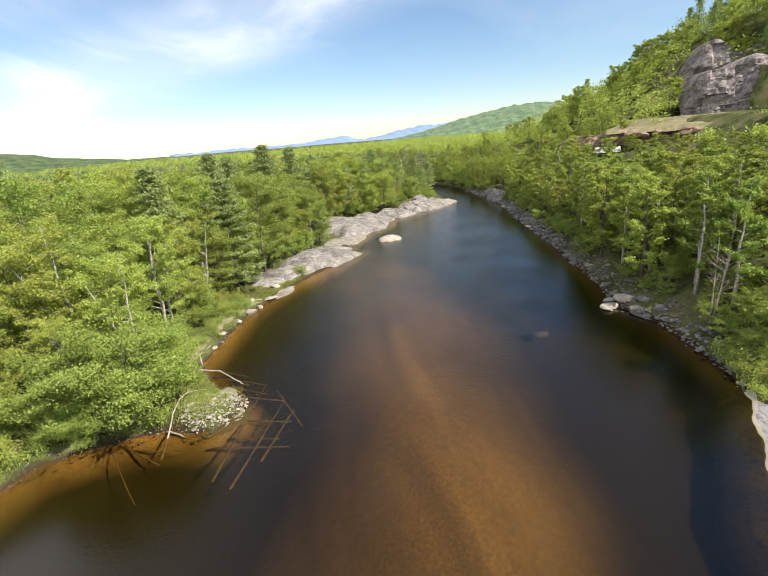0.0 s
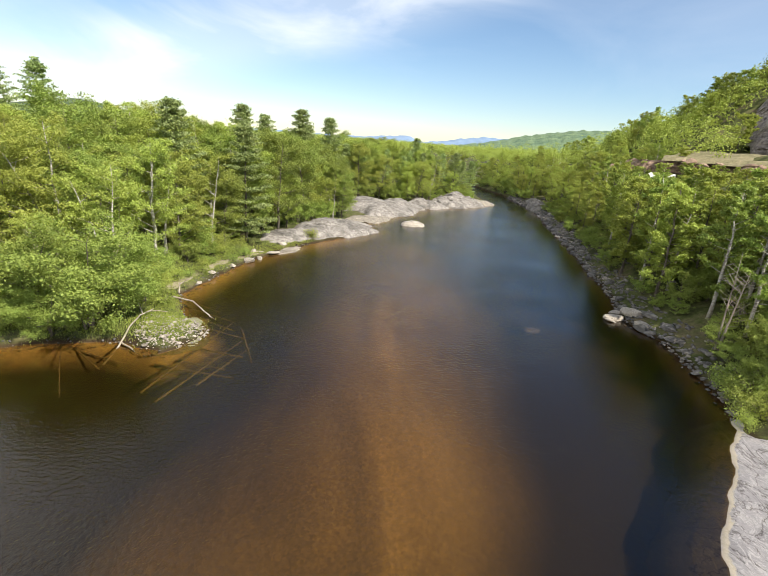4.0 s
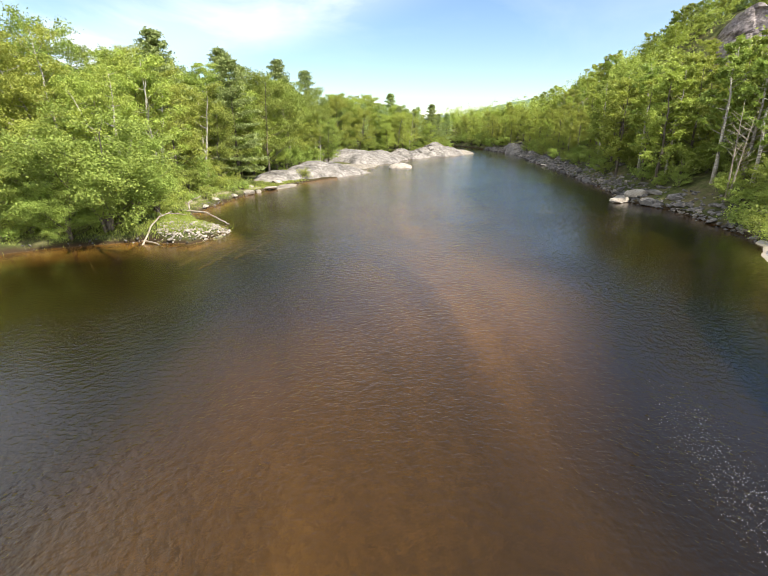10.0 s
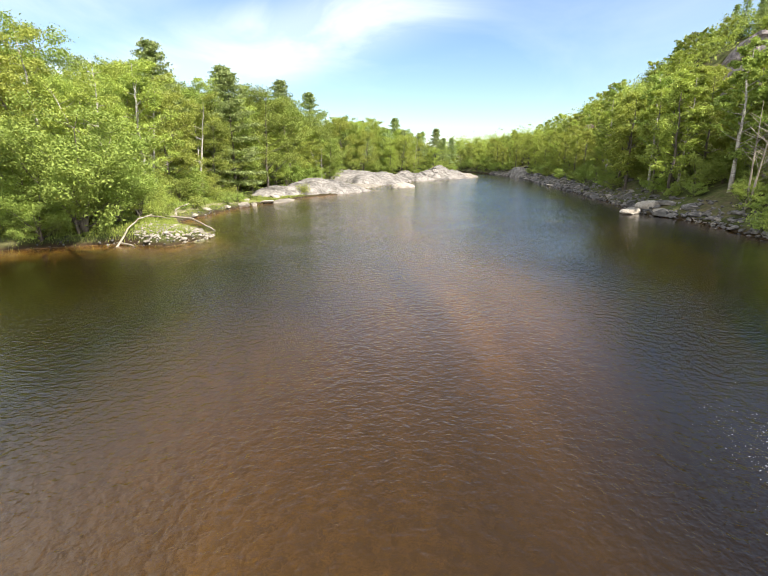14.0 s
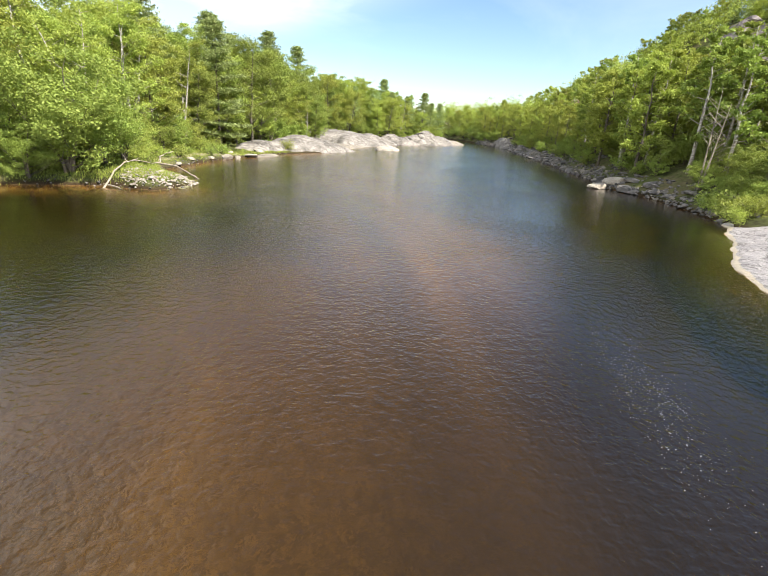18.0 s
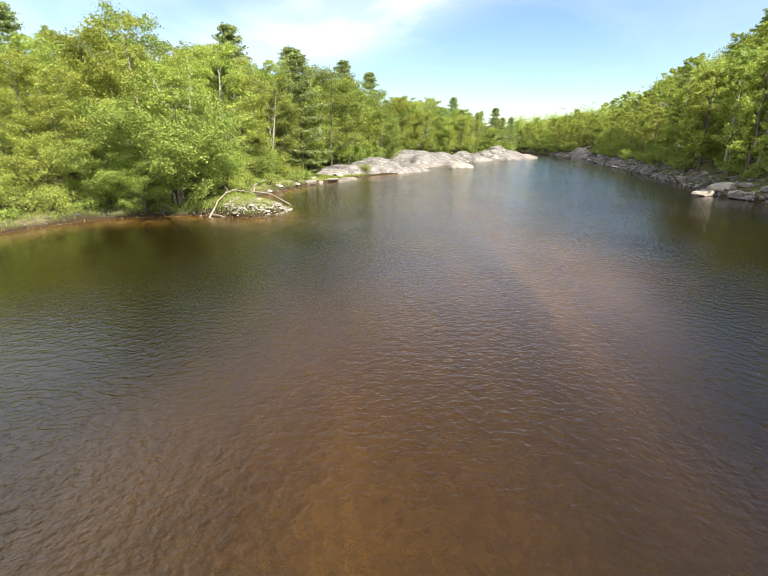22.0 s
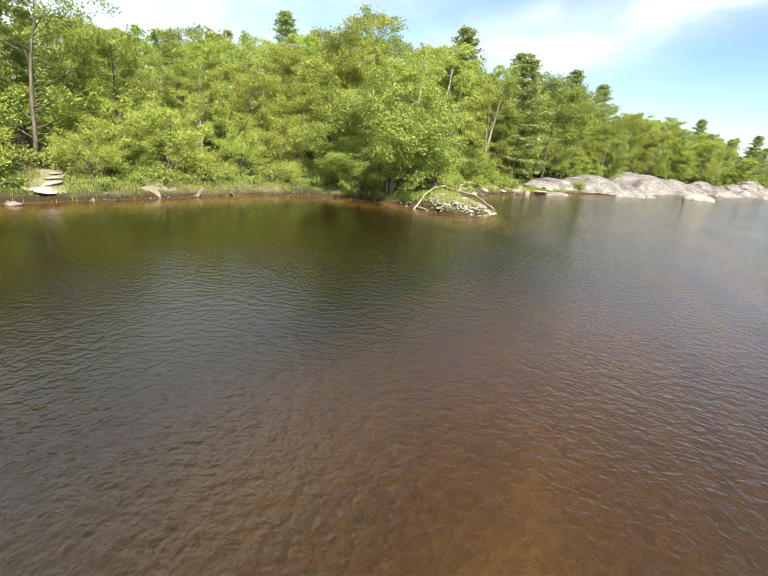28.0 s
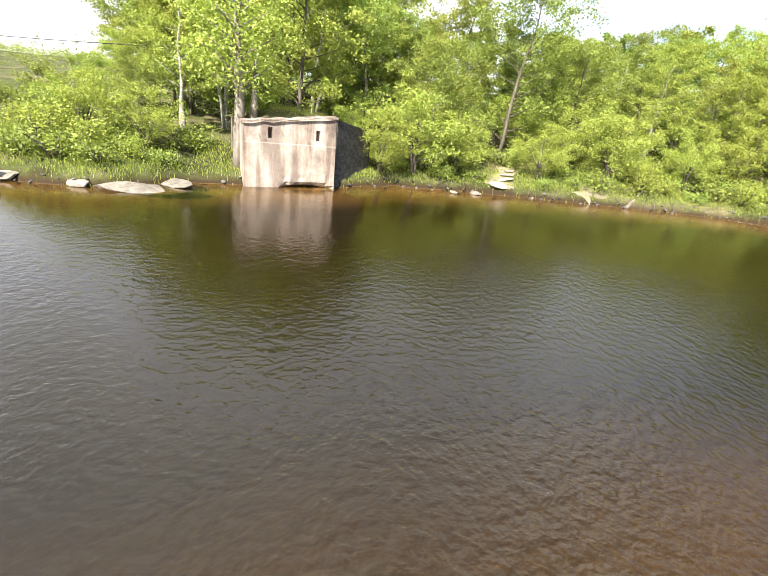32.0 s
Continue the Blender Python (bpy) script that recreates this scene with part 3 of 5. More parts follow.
def sheet(name, x, y, z, nx, ny, material):
    me = bpy.data.meshes.new(name)
    me.vertices.add(nx * ny)
    me.vertices.foreach_set("co", np.stack([x.ravel(), y.ravel(), z.ravel()], 1).ravel())
    i = (np.arange(ny - 1)[:, None] * nx + np.arange(nx - 1)[None, :]).ravel()
    quads = np.stack([i, i + 1, i + nx + 1, i + nx], 1)
    me.loops.add(quads.size), me.polygons.add(len(quads))
    me.loops.foreach_set("vertex_index", quads.ravel())
    me.polygons.foreach_set("loop_start", np.arange(len(quads)) * 4)
    me.polygons.foreach_set("use_smooth", [True] * len(quads))
    me.materials.append(material)
    me.update(calc_edges=True)
    return new(name, me)


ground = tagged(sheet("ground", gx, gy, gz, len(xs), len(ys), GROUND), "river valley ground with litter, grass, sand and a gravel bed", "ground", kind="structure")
wx, wy = np.meshgrid([-420.0, -60, 60, 420], [-320.0, -60, 60, 180, 520])
water = tagged(sheet("water", wx, wy, wx * 0, 4, 5, WATER), "calm brown river water with small ripples and sky reflections", "water", kind="structure")
water.visible_shadow = False


def ground_at(x, y):
    return float(height(x, y)[0])


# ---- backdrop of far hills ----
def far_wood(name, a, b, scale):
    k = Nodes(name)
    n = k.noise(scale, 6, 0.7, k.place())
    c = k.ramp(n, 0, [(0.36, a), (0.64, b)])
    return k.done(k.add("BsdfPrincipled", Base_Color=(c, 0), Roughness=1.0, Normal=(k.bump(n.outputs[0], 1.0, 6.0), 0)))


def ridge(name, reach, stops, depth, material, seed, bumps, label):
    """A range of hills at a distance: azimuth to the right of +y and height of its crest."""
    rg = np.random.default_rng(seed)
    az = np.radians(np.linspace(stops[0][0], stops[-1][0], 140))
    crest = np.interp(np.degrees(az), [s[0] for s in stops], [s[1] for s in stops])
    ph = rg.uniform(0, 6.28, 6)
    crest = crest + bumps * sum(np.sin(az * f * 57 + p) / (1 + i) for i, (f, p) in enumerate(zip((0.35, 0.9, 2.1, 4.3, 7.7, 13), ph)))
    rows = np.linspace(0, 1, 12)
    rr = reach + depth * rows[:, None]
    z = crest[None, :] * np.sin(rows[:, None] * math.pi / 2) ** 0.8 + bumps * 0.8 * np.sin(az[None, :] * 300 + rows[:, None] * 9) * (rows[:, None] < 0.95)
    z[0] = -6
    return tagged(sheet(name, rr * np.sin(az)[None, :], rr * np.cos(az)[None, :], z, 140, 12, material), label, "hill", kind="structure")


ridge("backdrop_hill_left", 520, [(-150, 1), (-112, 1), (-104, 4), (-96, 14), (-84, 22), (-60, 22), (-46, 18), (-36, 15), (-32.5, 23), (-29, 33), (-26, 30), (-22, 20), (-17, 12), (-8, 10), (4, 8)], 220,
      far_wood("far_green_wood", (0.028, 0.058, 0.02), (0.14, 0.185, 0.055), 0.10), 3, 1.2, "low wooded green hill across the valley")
# this ridge's paler blue-green has the distance haze mixed into it
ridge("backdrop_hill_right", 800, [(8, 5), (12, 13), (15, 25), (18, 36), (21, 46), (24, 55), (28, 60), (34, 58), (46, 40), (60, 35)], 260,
      far_wood("far_hazed_wood", (0.07, 0.125, 0.07), (0.19, 0.255, 0.12), 0.06), 4, 1.5, "long wooded ridge, green with distance haze painted in")
# the blue of distance haze is painted into the mountain colour
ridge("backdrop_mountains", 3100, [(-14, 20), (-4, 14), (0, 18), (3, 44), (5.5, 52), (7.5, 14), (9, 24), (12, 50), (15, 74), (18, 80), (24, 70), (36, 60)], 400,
      far_wood("far_mountain_hazed", (0.17, 0.25, 0.36), (0.22, 0.30, 0.41), 0.006), 6, 5, "distant mountains at the head of the valley, painted haze blue")


# ---- rocks ----
def rock(seed, lx, ly, lz, level=3, rough=0.22, facets=0.0, name="stone", cuts=0):
    """An uneven weathered rock, flattened below."""
    rg = random.Random(seed)
    off = Vector((rg.uniform(-50, 50), rg.uniform(-50, 50), rg.uniform(-50, 50)))
    planes = []
    for _ in range(int(cuts)):
        n = Vector((rg.gauss(0, 1), rg.gauss(0, 1), rg.gauss(0.2, 0.9))).normalized()
        planes.append((n, rg.uniform(0.5, 0.82)))
    bm = bmesh.new()
    bmesh.ops.create_icosphere(bm, subdivisions=level, radius=1)
    for v in bm.verts:
        p = v.co.copy()
        d = 1 + rough * noise.fractal(p * 1.3 + off, 0.9, 2.1, 4) + rough * 0.5 * noise.noise(p * 3.1 + off)
        if facets:
            d += facets * (noise.cell(p * 2.2 + off) - 0.5)
        p *= d
        for n, o in planes:
            over = p.dot(n) - o
            if over > 0:
                p -= n * over * 0.94
        if p.z < -0.35:
            p.z = -0.35 + (p.z + 0.35) * 0.25
        v.co = (p.x * lx, p.y * ly, p.z * lz)
    me = bpy.data.meshes.new(name)
    bm.to_mesh(me)
    bm.free()
    me.polygons.foreach_set("use_smooth", [not facets and not cuts] * len(me.polygons))
    return me


def whaleback(seed, lx, ly, lz, material, jag=1.0):
    """A long bare outcrop smoothed by ice, with grooves, cracks and ledges; its gentle flank looks along -y."""
    n, m = 130, 84
    u, v = np.meshgrid(np.linspace(-1.3, 1.3, n), np.linspace(-1.3, 1.3, m))
    off = seed * 7.3
    a = np.arctan2(v, u)
    r = np.sqrt(u ** 2 + v ** 2)
    edge = 1 + 0.13 * np.sin(2 * a + off) + 0.10 * np.sin(3 * a + 2 * off) + 0.06 * np.sin(7 * a + 3 * off) + 0.03 * np.sin(15 * a)
    q = np.clip(1 - (r / edge) ** 2.4, -0.6, 1)
    # a gentle river flank and a steeper back, with a second hump along it
    z = np.sign(q) * np.abs(q) ** 0.75 * (0.82 + 0.22 * v + 0.16 * np.sin(2.6 * u + off))
    x, y = u * lx, v * ly
    for i, row in enumerate(z):
        for j, h in enumerate(row):
            p = Vector((x[i, j] * 0.7, y[i, j] * 1.5, off))
            g = noise.fractal(p * 0.30, 1.0, 2.0, 5)
            c1 = abs(noise.noise(Vector((x[i, j] * 0.16 + off, y[i, j] * 0.62 + 0.2 * x[i, j], off))))
            c2 = abs(noise.noise(Vector((x[i, j] * 0.55 + 3 * off, y[i, j] * 0.2, off))))
            crack = max(0, 0.09 - c1) / 0.09 + 0.7 * max(0, 0.06 - c2) / 0.06
            ledge = 0.035 * round(3.0 * g) + 0.05 * jag * (noise.cell(Vector((x[i, j] * 0.5 + off, y[i, j] * 0.6, off))) - 0.5) * (jag > 1)
            w = max(0, h) ** 0.6
            z[i, j] = h + w * jag * (0.055 * g + ledge) + (-0.26 * crack * w + 0.03 * noise.noise(p * 2.3) * w) / max(lz, 0.6)
    keep = q > -0.59
    verts = np.stack([x, y, z * lz], -1).reshape(-1, 3)
    faces = []
    for i in range(m - 1):
        for j in range(n - 1):
            if keep[i, j] or keep[i + 1, j + 1]:
                k = i * n + j
                faces.append((k, k + 1, k + n + 1, k + n))
    return mesh_of("outcrop", verts, faces, [material], jag <= 1)


ROCKS = []


def outcrop(x, y, lx, ly, lz, turn, seed, label, material=None, jag=1.0, z=-0.06):
    ob = new("granite_outcrop", whaleback(seed, lx, ly, lz, material or GRANITE, jag))
    ob.matrix_world = pose(x, y, z, 0, 0, turn)
    ROCKS.append((x, y, lx, ly, radians(turn)))
    return tagged(ob, label, "rock", "bare outcrops along the shore")


outcrop(-4.7, 57.4, 4.0, 2.9, 1.5, 34, 1, "rounded grey granite dome beside the river shrubs")
outcrop(0.6, 64.0, 7.4, 4.3, 2.0, 50, 2, "long grooved granite slab sloping into the river")
outcrop(2.2, 69.6, 4.4, 2.6, 1.1, 40, 8, "low cracked granite tongue beside the long slab")
outcrop(6.2, 78.2, 8.2, 3.4, 0.62, 66, 3, "low pale bleached granite shelf at the waterline", PALE_ROCK)
outcrop(8.6, 88.6, 11.5, 6.2, 3.0, 52, 4, "broad grey whaleback of bare granite with cracks")
outcrop(19.0, 97.6, 5.5, 3.2, 1.9, 45, 9, "broken granite hump between the outcrops", None, 1.3)
outcrop(26.4, 104.6, 8.5, 4.6, 3.2, 40, 5, "jumbled granite point with ledges at the bend", None, 1.5)
outcrop(32.2, 108.4, 5.0, 2.6, 1.7, 30, 10, "pale end of the granite point in the river", PALE_ROCK, 1.3)
outcrop(-3.6, 52.3, 2.6, 1.0, 0.3, 55, 6, "flat pale ledge at the waterline", PALE_ROCK)
outcrop(-6.6, 49.6, 2.0, 0.8, 0.55, 60, 11, "narrow pale ledge in the grassy shore", BLEACHED)
outcrop(47.0, 108, 10.0, 3.0, 2.2, 80, 7, "pale rocky ledge on the far wooded bank", None, 1.4)

boulder = tagged(new("boulder", rock(41, 2.0, 1.5, 0.78, 4, 0.10)), "smooth cream-coloured boulder standing in the river", "boulder")
boulder.data.materials.append(BLEACHED)
boulder.matrix_world = pose(13.3, 74.5, -0.02, 0, 0, 15)

STONES = []
for s in range(7):
    me = rock(60 + s, 1, 0.82, 0.66, 2 if s % 3 else 3, 0.16, 0.0, "stone", 9)
    STONES.append(me)
stone_sets = {}


def stone(name, x, y, z, size, material, label, category="rock", group="", squash=1.0, turn=None):
    k = (random.randrange(len(STONES)), material.name)
    if k not in stone_sets:
        stone_sets[k] = STONES[k[0]].copy()
        stone_sets[k].materials.append(material)
    ob = new(name, stone_sets[k])
    a = random.uniform(0, 360) if turn is None else turn
    ob.matrix_world = pose(x, y, z, random.uniform(-12, 12), random.uniform(-12, 12), a) @ Matrix.Diagonal((size, size * random.uniform(0.75, 1.1), size * squash, 1))
    return tagged(ob, label, category, group)


random.seed(7)
for x, y, s, q in ((-6.7, 46.6, 0.75, 0.9), (-5.9, 48.2, 0.5, 0.6), (-7.6, 44.0, 0.45, 0.6), (-5.0, 50.6, 0.9, 0.4), (-8.6, 41.0, 0.4, 0.6), (-6.9, 49.8, 0.6, 0.5), (-8.9, 38.4, 0.35, 0.7), (-4.4, 54.2, 0.7, 0.5)):
    stone("shore_rock", x, y, max(0, ground_at(x, y)) + 0.06, s, BLEACHED, "pale sunlit rock on the grassy shore", "rock", "pale shore rocks", q)
for x, y, s, q in ((26.3, 35.4, 1.0, 0.55), (27.9, 35.6, 1.25, 0.75), (27.5, 33.4, 0.8, 0.6), (27.2, 36.9, 0.75, 0.6), (25.6, 34.9, 0.5, 0.5)):
    stone("bank_rock", x, y, max(0, ground_at(x, y)) + 0.12, s, BLEACHED, "light angular boulder at the foot of the wooded bank", "rock", "pale bank rocks", q)
stone("sunken_rock", 18.5, 33.2, -1.25, 0.8, RUBBLE, "dark rock just under the river surface", "rock", squash=0.45)
for x, y, s, q, a in ((-19.0, -4.1, 1.05, 0.32, 95), (-19.0, -5.9, 0.34, 0.7, 60), (-19.7, -8.3, 0.6, 0.45, 60), (-19.9, -3.0, 0.6, 0.4, 40), (-19.6, -7.2, 0.35, 0.5, 10), (-22.0, -11.4, 1.0, 0.3, 50), (-21.2, -4.6, 0.4, 0.6, 0), (-25.5, -14.2, 0.9, 0.3, 50), (-20.6, -6.2, 0.4, 0.6, 30)):
    stone("shore_rock", x, y, min(0.1, max(0, ground_at(x, y))) - 0.03, 1.4 * s, PALE_ROCK, "pale water-worn rock on the shore by the abutment", "rock", "rocks by the abutment", 0.75 * q + 0.04, a)
# a worn path of stepping ledges down to the water
for k in range(4):
    stone("ledge_stone", -21.5 - 0.55 * k, 12.0 + 0.5 * k, ground_at(-21.5 - 0.55 * k, 12.0 + 0.5 * k) + 0.05, 0.66 - 0.06 * k, BLEACHED, "flat pale ledge stone in the sandy landing", "stone", "landing ledges", 0.3, 100)
for x, y in ((-20.9, 10.4), (-21.0, 13.8), (-20.7, 15.2), (-20.4, 17.6), (-20.9, 9.2), (-20.1, 21.2)):
    stone("shore_rock", x, y, 0.06, random.uniform(0.22, 0.42), PALE_ROCK, "small pale stone at the muddy waterline", "stone", "waterline stones", 0.5)


def along(line, lo, hi, step):
    """Points every step metres along a shore, with the way inland on the right of its course."""
    out = []
    for (ax, ay), (bx, by) in zip(line[:-1], line[1:]):
        d = math.hypot(bx - ax, by - ay)
        for k in range(int(d / step) + 1):
            q = k * step / d
            x, y = ax + (bx - ax) * q, ay + (by - ay) * q
            if lo <= y <= hi and q < 1:
                out.append((x, y, (by - ay) / d, -(bx - ax) / d))
    return out


random.seed(11)
for x, y, nx, ny in along(RIGHT_SHORE, 21.5, 128, 0.42):
    d = abs(random.gauss(0.5, 1.3)) + (0.1 if y < 60 else 0)
    px, py = x + nx * d, y + ny * d
    s = random.choice((0.22, 0.28, 0.34, 0.42, 0.55, 0.75)) * (1.3 if y > 70 else 1)
    mat = RUBBLE if random.random() < 0.72 else GRANITE
    stone("bank_rock", px, py, max(-0.1, ground_at(px, py)) + 0.04, s, mat, "broken grey-brown rock on the steep river bank", "rock", "bank rubble", random.uniform(0.5, 0.9))
def rubble(name, spots, material, label, category):
    """Many small angular stones, too many to count, as one mesh."""
    v, f = [], []
    for x, y, z, size in spots:
        me = CHIPS[random.randrange(len(CHIPS))]
        m = pose(x, y, z, random.uniform(-30, 30), random.uniform(-30, 30), random.uniform(0, 360)) @ Matrix.Diagonal((size, size * random.uniform(0.7, 1.1), size * random.uniform(0.6, 1.0), 1))
        i = len(v)
        v += [m @ p.co for p in me.vertices]
        f += [tuple(i + k for k in q.vertices) for q in me.polygons]
    return tagged(new(name, mesh_of(name, v, f, [material])), label, category, kind="stuff")


CHIPS = [rock(80 + s, 1, 0.8, 0.7, 1, 0.2, 0.0, "chip", 7) for s in range(8)]
chips, pale_chips = [], []
for x, y, nx, ny in along(RIGHT_SHORE, 20.5, 128, 0.05):
    d = random.uniform(-0.35, 3.2) * random.uniform(0.3, 1)
    px, py = x + nx * d + random.uniform(-0.2, 0.2), y + ny * d + random.uniform(-0.2, 0.2)
    (pale_chips if random.random() < 0.14 else chips).append((px, py, max(-0.15, ground_at(px, py)) + 0.03, random.uniform(0.08, 0.30) * (1.3 if y > 60 else 1)))
rubble("bank_scree", chips, RUBBLE, "loose grey broken stone covering the foot of the bank", "rubble")
rubble("pale_scree", pale_chips, PALE_ROCK, "paler stones strewn through the bank rubble", "rubble")
grit = []
for k in range(520):
    a, r = random.uniform(0, 6.283), math.sqrt(random.random())
    px, py = -7.2 + 2.0 * r * math.cos(a) + 0.4 * r * math.sin(a), 28.0 + 2.2 * r * math.sin(a)
    grit.append((px, py, max(0.02, ground_at(px, py)) + 0.06, random.uniform(0.03, 0.085)))
rubble("spit_gravel", grit, BLEACHED, "small pale gravel between the cobbles of the spit", "gravel")
foot = []
for x, y, nx, ny in along(LEFT_SHORE, -14, 56, 0.16):
    d = random.gauss(-0.15, 0.3)
    foot.append((x - nx * d, y - ny * d, max(-0.12, ground_at(x - nx * d, y - ny * d)), random.uniform(0.04, 0.16)))
rubble("shore_gravel", foot, RUBBLE, "dark stones at the foot of the earth bank", "gravel")
# gravel spit
random.seed(12)
for k in range(120):
    a, r = random.uniform(0, 6.283), math.sqrt(random.random())
    px, py = -7.1 + 1.9 * r * math.cos(a) + 0.4 * r * math.sin(a), 27.9 + 2.0 * r * math.sin(a)
    if px < -7.3 and py > 28.3 and random.random() < 0.6:
        continue
    stone("cobble", px, py, max(0.03, ground_at(px, py)) + 0.05, random.choice((0.07, 0.08, 0.10, 0.12, 0.15, 0.21)), BLEACHED if random.random() < 0.45 else PALE_ROCK, "pale rounded cobble on the gravel spit", "stone", "cobbles of the spit", 0.85)


SPIT = rock_material("spit_gravel", (0.36, 0.32, 0.22), (0.25, 0.24, 0.13), (0.15, 0.155, 0.07), 2.2, 0.1)
spit = tagged(new("gravel_spit", whaleback(13, 2.3, 2.2, 0.24, SPIT)), "low spit of pale gravel and thin grass", "gravel bank")
spit.matrix_world = pose(-7.4, 28.5, -0.01, 0, 0, 75)


def slab_sheet():
    """The bare rock slab on the near bank: it dips under the water at its edge."""
    pts = along(RIGHT_SHORE, -24, 20.9, 0.5)
    depth = np.concatenate([[-5.0, -3.0, -1.3, -0.9, -0.4, -0.1], np.linspace(0.1, 17, 44)])
    verts, faces = [], []
    for i, (x, y, nx, ny) in enumerate(pts):
        nx, ny = 0.80, -0.60 + 0.25 * math.sin(i * 0.02)
        for d in depth:
            d = d * min(1, max(0.04, (20.9 - y) / 1.5)) if d < 0 else d
            e = 0.16 * math.sin(y * 0.9) + 0.10 * math.sin(y * 2.3 + 1) + 0.05 * math.sin(y * 6.1)
            e += 0.12
            px, py = x + nx * (d + e), y + ny * (d + e)
            p = Vector((px, py, 0.3))
            z = 0.05 + 0.24 * max(d, 0) ** 0.75 + (0.75 * max(d, -1.3) + 1.6 * min(d + 1.3, 0) if d < 0 else 0)
            z += (0.10 * noise.fractal(p * 0.5, 1.0, 2.0, 4) + 0.05 * noise.noise(p * 1.7)) * min(1, max(d, 0) * 1.5)
            z -= 0.10 * max(0, 0.10 - abs(noise.noise(Vector((px * 0.35, py * 0.12, 4))))) * 10 * min(1, max(d, 0))
            verts.append((px, py, z))
    m = len(depth)
    for i in range(len(pts) - 1):
        for j in range(m - 1):
            a = i * m + j
            faces.append((a, a + 1, a + m + 1, a + m))
    return mesh_of("slab", verts, faces, [SLAB_ROCK], True)


slab = tagged(new("granite_slab", slab_sheet()), "wide bare granite slab sloping gently into the brown water", "rock slab")


# ---- cliff, rock cut and bench on the hillside ----
def crag(seed, long, tall, deep, material, blocks=1.0, cols=70, rws=34):
    """A broken rock face with thickness: its front looks along -y."""
    rg = random.Random(seed)
    off = Vector((rg.uniform(-90, 90), rg.uniform(-90, 90), rg.uniform(-90, 90)))
    verts, faces = [], []
    for i in range(rws + 1):
        v = i / rws
        for j in range(cols + 1):
            u = j / cols
            x, z = (u - 0.5) * long, v * tall * (0.8 + 0.2 * math.sin(3 * u + seed) + 0.22 * noise.noise(Vector((u * 7, seed, 0)))) * (1 - 0.8 * abs(2 * u - 1) ** 5)
            p = Vector((x, 0, z)) * (0.25 / blocks) + off
            step = noise.cell(Vector((p.x * 1.1, p.y, p.z * 0.6))) + 0.7 * noise.cell(p * 2.3) + 0.35 * noise.cell(p * 5.1)
            y = deep * (0.55 * v ** 1.6) - 0.10 * deep * step + 0.12 * deep * noise.fractal(p * 1.4, 1.0, 2.0, 4)
            y += deep * 0.8 * (abs(u - 0.5) * 2) ** 4
            verts.append((x, y, z))
    n = cols + 1
    for i in range(rws):
        for j in range(cols):
            a = i * n + j
            faces.append((a, a + 1, a + n + 1, a + n))
    back = len(verts)
    for j in range(n):
        verts.append(((j / cols - 0.5) * long, deep * 2.2, verts[rws * n + j][2]))
    for j in range(cols):
        faces.append((rws * n + j, rws * n + j + 1, back + j + 1, back + j))
    return mesh_of("crag", verts, faces, [material])


def face_to(x, y, z):
    """A pose whose -y looks towards the river's middle from there."""
    return pose(x, y, z, 0, 0, math.degrees(math.atan2(y - 25, x - 5)) - 90)


RED_ROCK = rock_material("rust_rock", (0.42, 0.30, 0.21), (0.30, 0.20, 0.14), (0.13, 0.09, 0.07), 0.25, 0.3)
BENCH = rock_material("bench_gravel", (0.31, 0.26, 0.15), (0.24, 0.21, 0.11), (0.14, 0.13, 0.065), 0.5, 0.2)
c1 = tagged(new("cliff", crag(1, 38, 11.5, 6, CLIFF, 1.2)), "steep grey broken cliff above the road bench", "cliff")
c1.matrix_world = pose(108.5, 93.5, 15.6, 0, 0, -26)
c2 = tagged(new("cliff", crag(2, 40, 16, 6, CLIFF, 1.4)), "upper dark grey cliff among the hillside trees", "cliff")
c2.matrix_world = pose(113.0, 102.0, 18.0, 0, 0, -26)
c3 = tagged(new("rock_cut", crag(3, 40, 4.0, 3, RED_ROCK, 0.6, 90, 16)), "rust-brown blasted rock cut under the bench", "rock face")
c3.matrix_world = face_to(71.5, 88.5, 10.6)


def bench_sheet():
    verts, faces, n = [], [], 40
    for i in range(n):
        q = i / (n - 1)
        x, y = 66 + 34 * q, 95 - 36 * q
        ox, oy = 0.74, 0.67
        for w, z in ((-1.0, 13.6), (0.5, 14.6), (4, 14.8), (9, 15.0), (14, 16.2), (16, 13)):
            verts.append((x + ox * w, y + oy * w, z - 0.5 + 0.10 * math.sin(i * 1.3 + w) - 1.0 * (w == 16)))
    for i in range(n - 1):
        for j in range(5):
            a = i * 6 + j
            faces.append((a, a + 6, a + 7, a + 1))
    return mesh_of("bench", verts, faces, [BENCH], True)


random.seed(31)
for k in range(12):
    q = random.random()
    stone("rock_pile_block", 66 + 12 * q, 93 - 12 * q, 12.6 + random.uniform(-0.6, 0.8), random.uniform(0.7, 1.7), RED_ROCK, "blasted rust-brown block below the road bench", "rock", "blasted blocks", 0.8)
bench = tagged(new("road", bench_sheet()), "tan gravel road bench cut into the hillside", "road", kind="structure")


# ---- trees ----
def tree_kind(name, meshes, label, category, group):
    ob = thing(name, pose(0, 0, 0), label, category, group)
    part("trunk", meshes[0], None, ob)
    part("crown", meshes[1], None, ob)
    return ob


def kinds(name, maker, label, category, group):
    return [tree_kind(name, m, label, category, group) for m in maker]


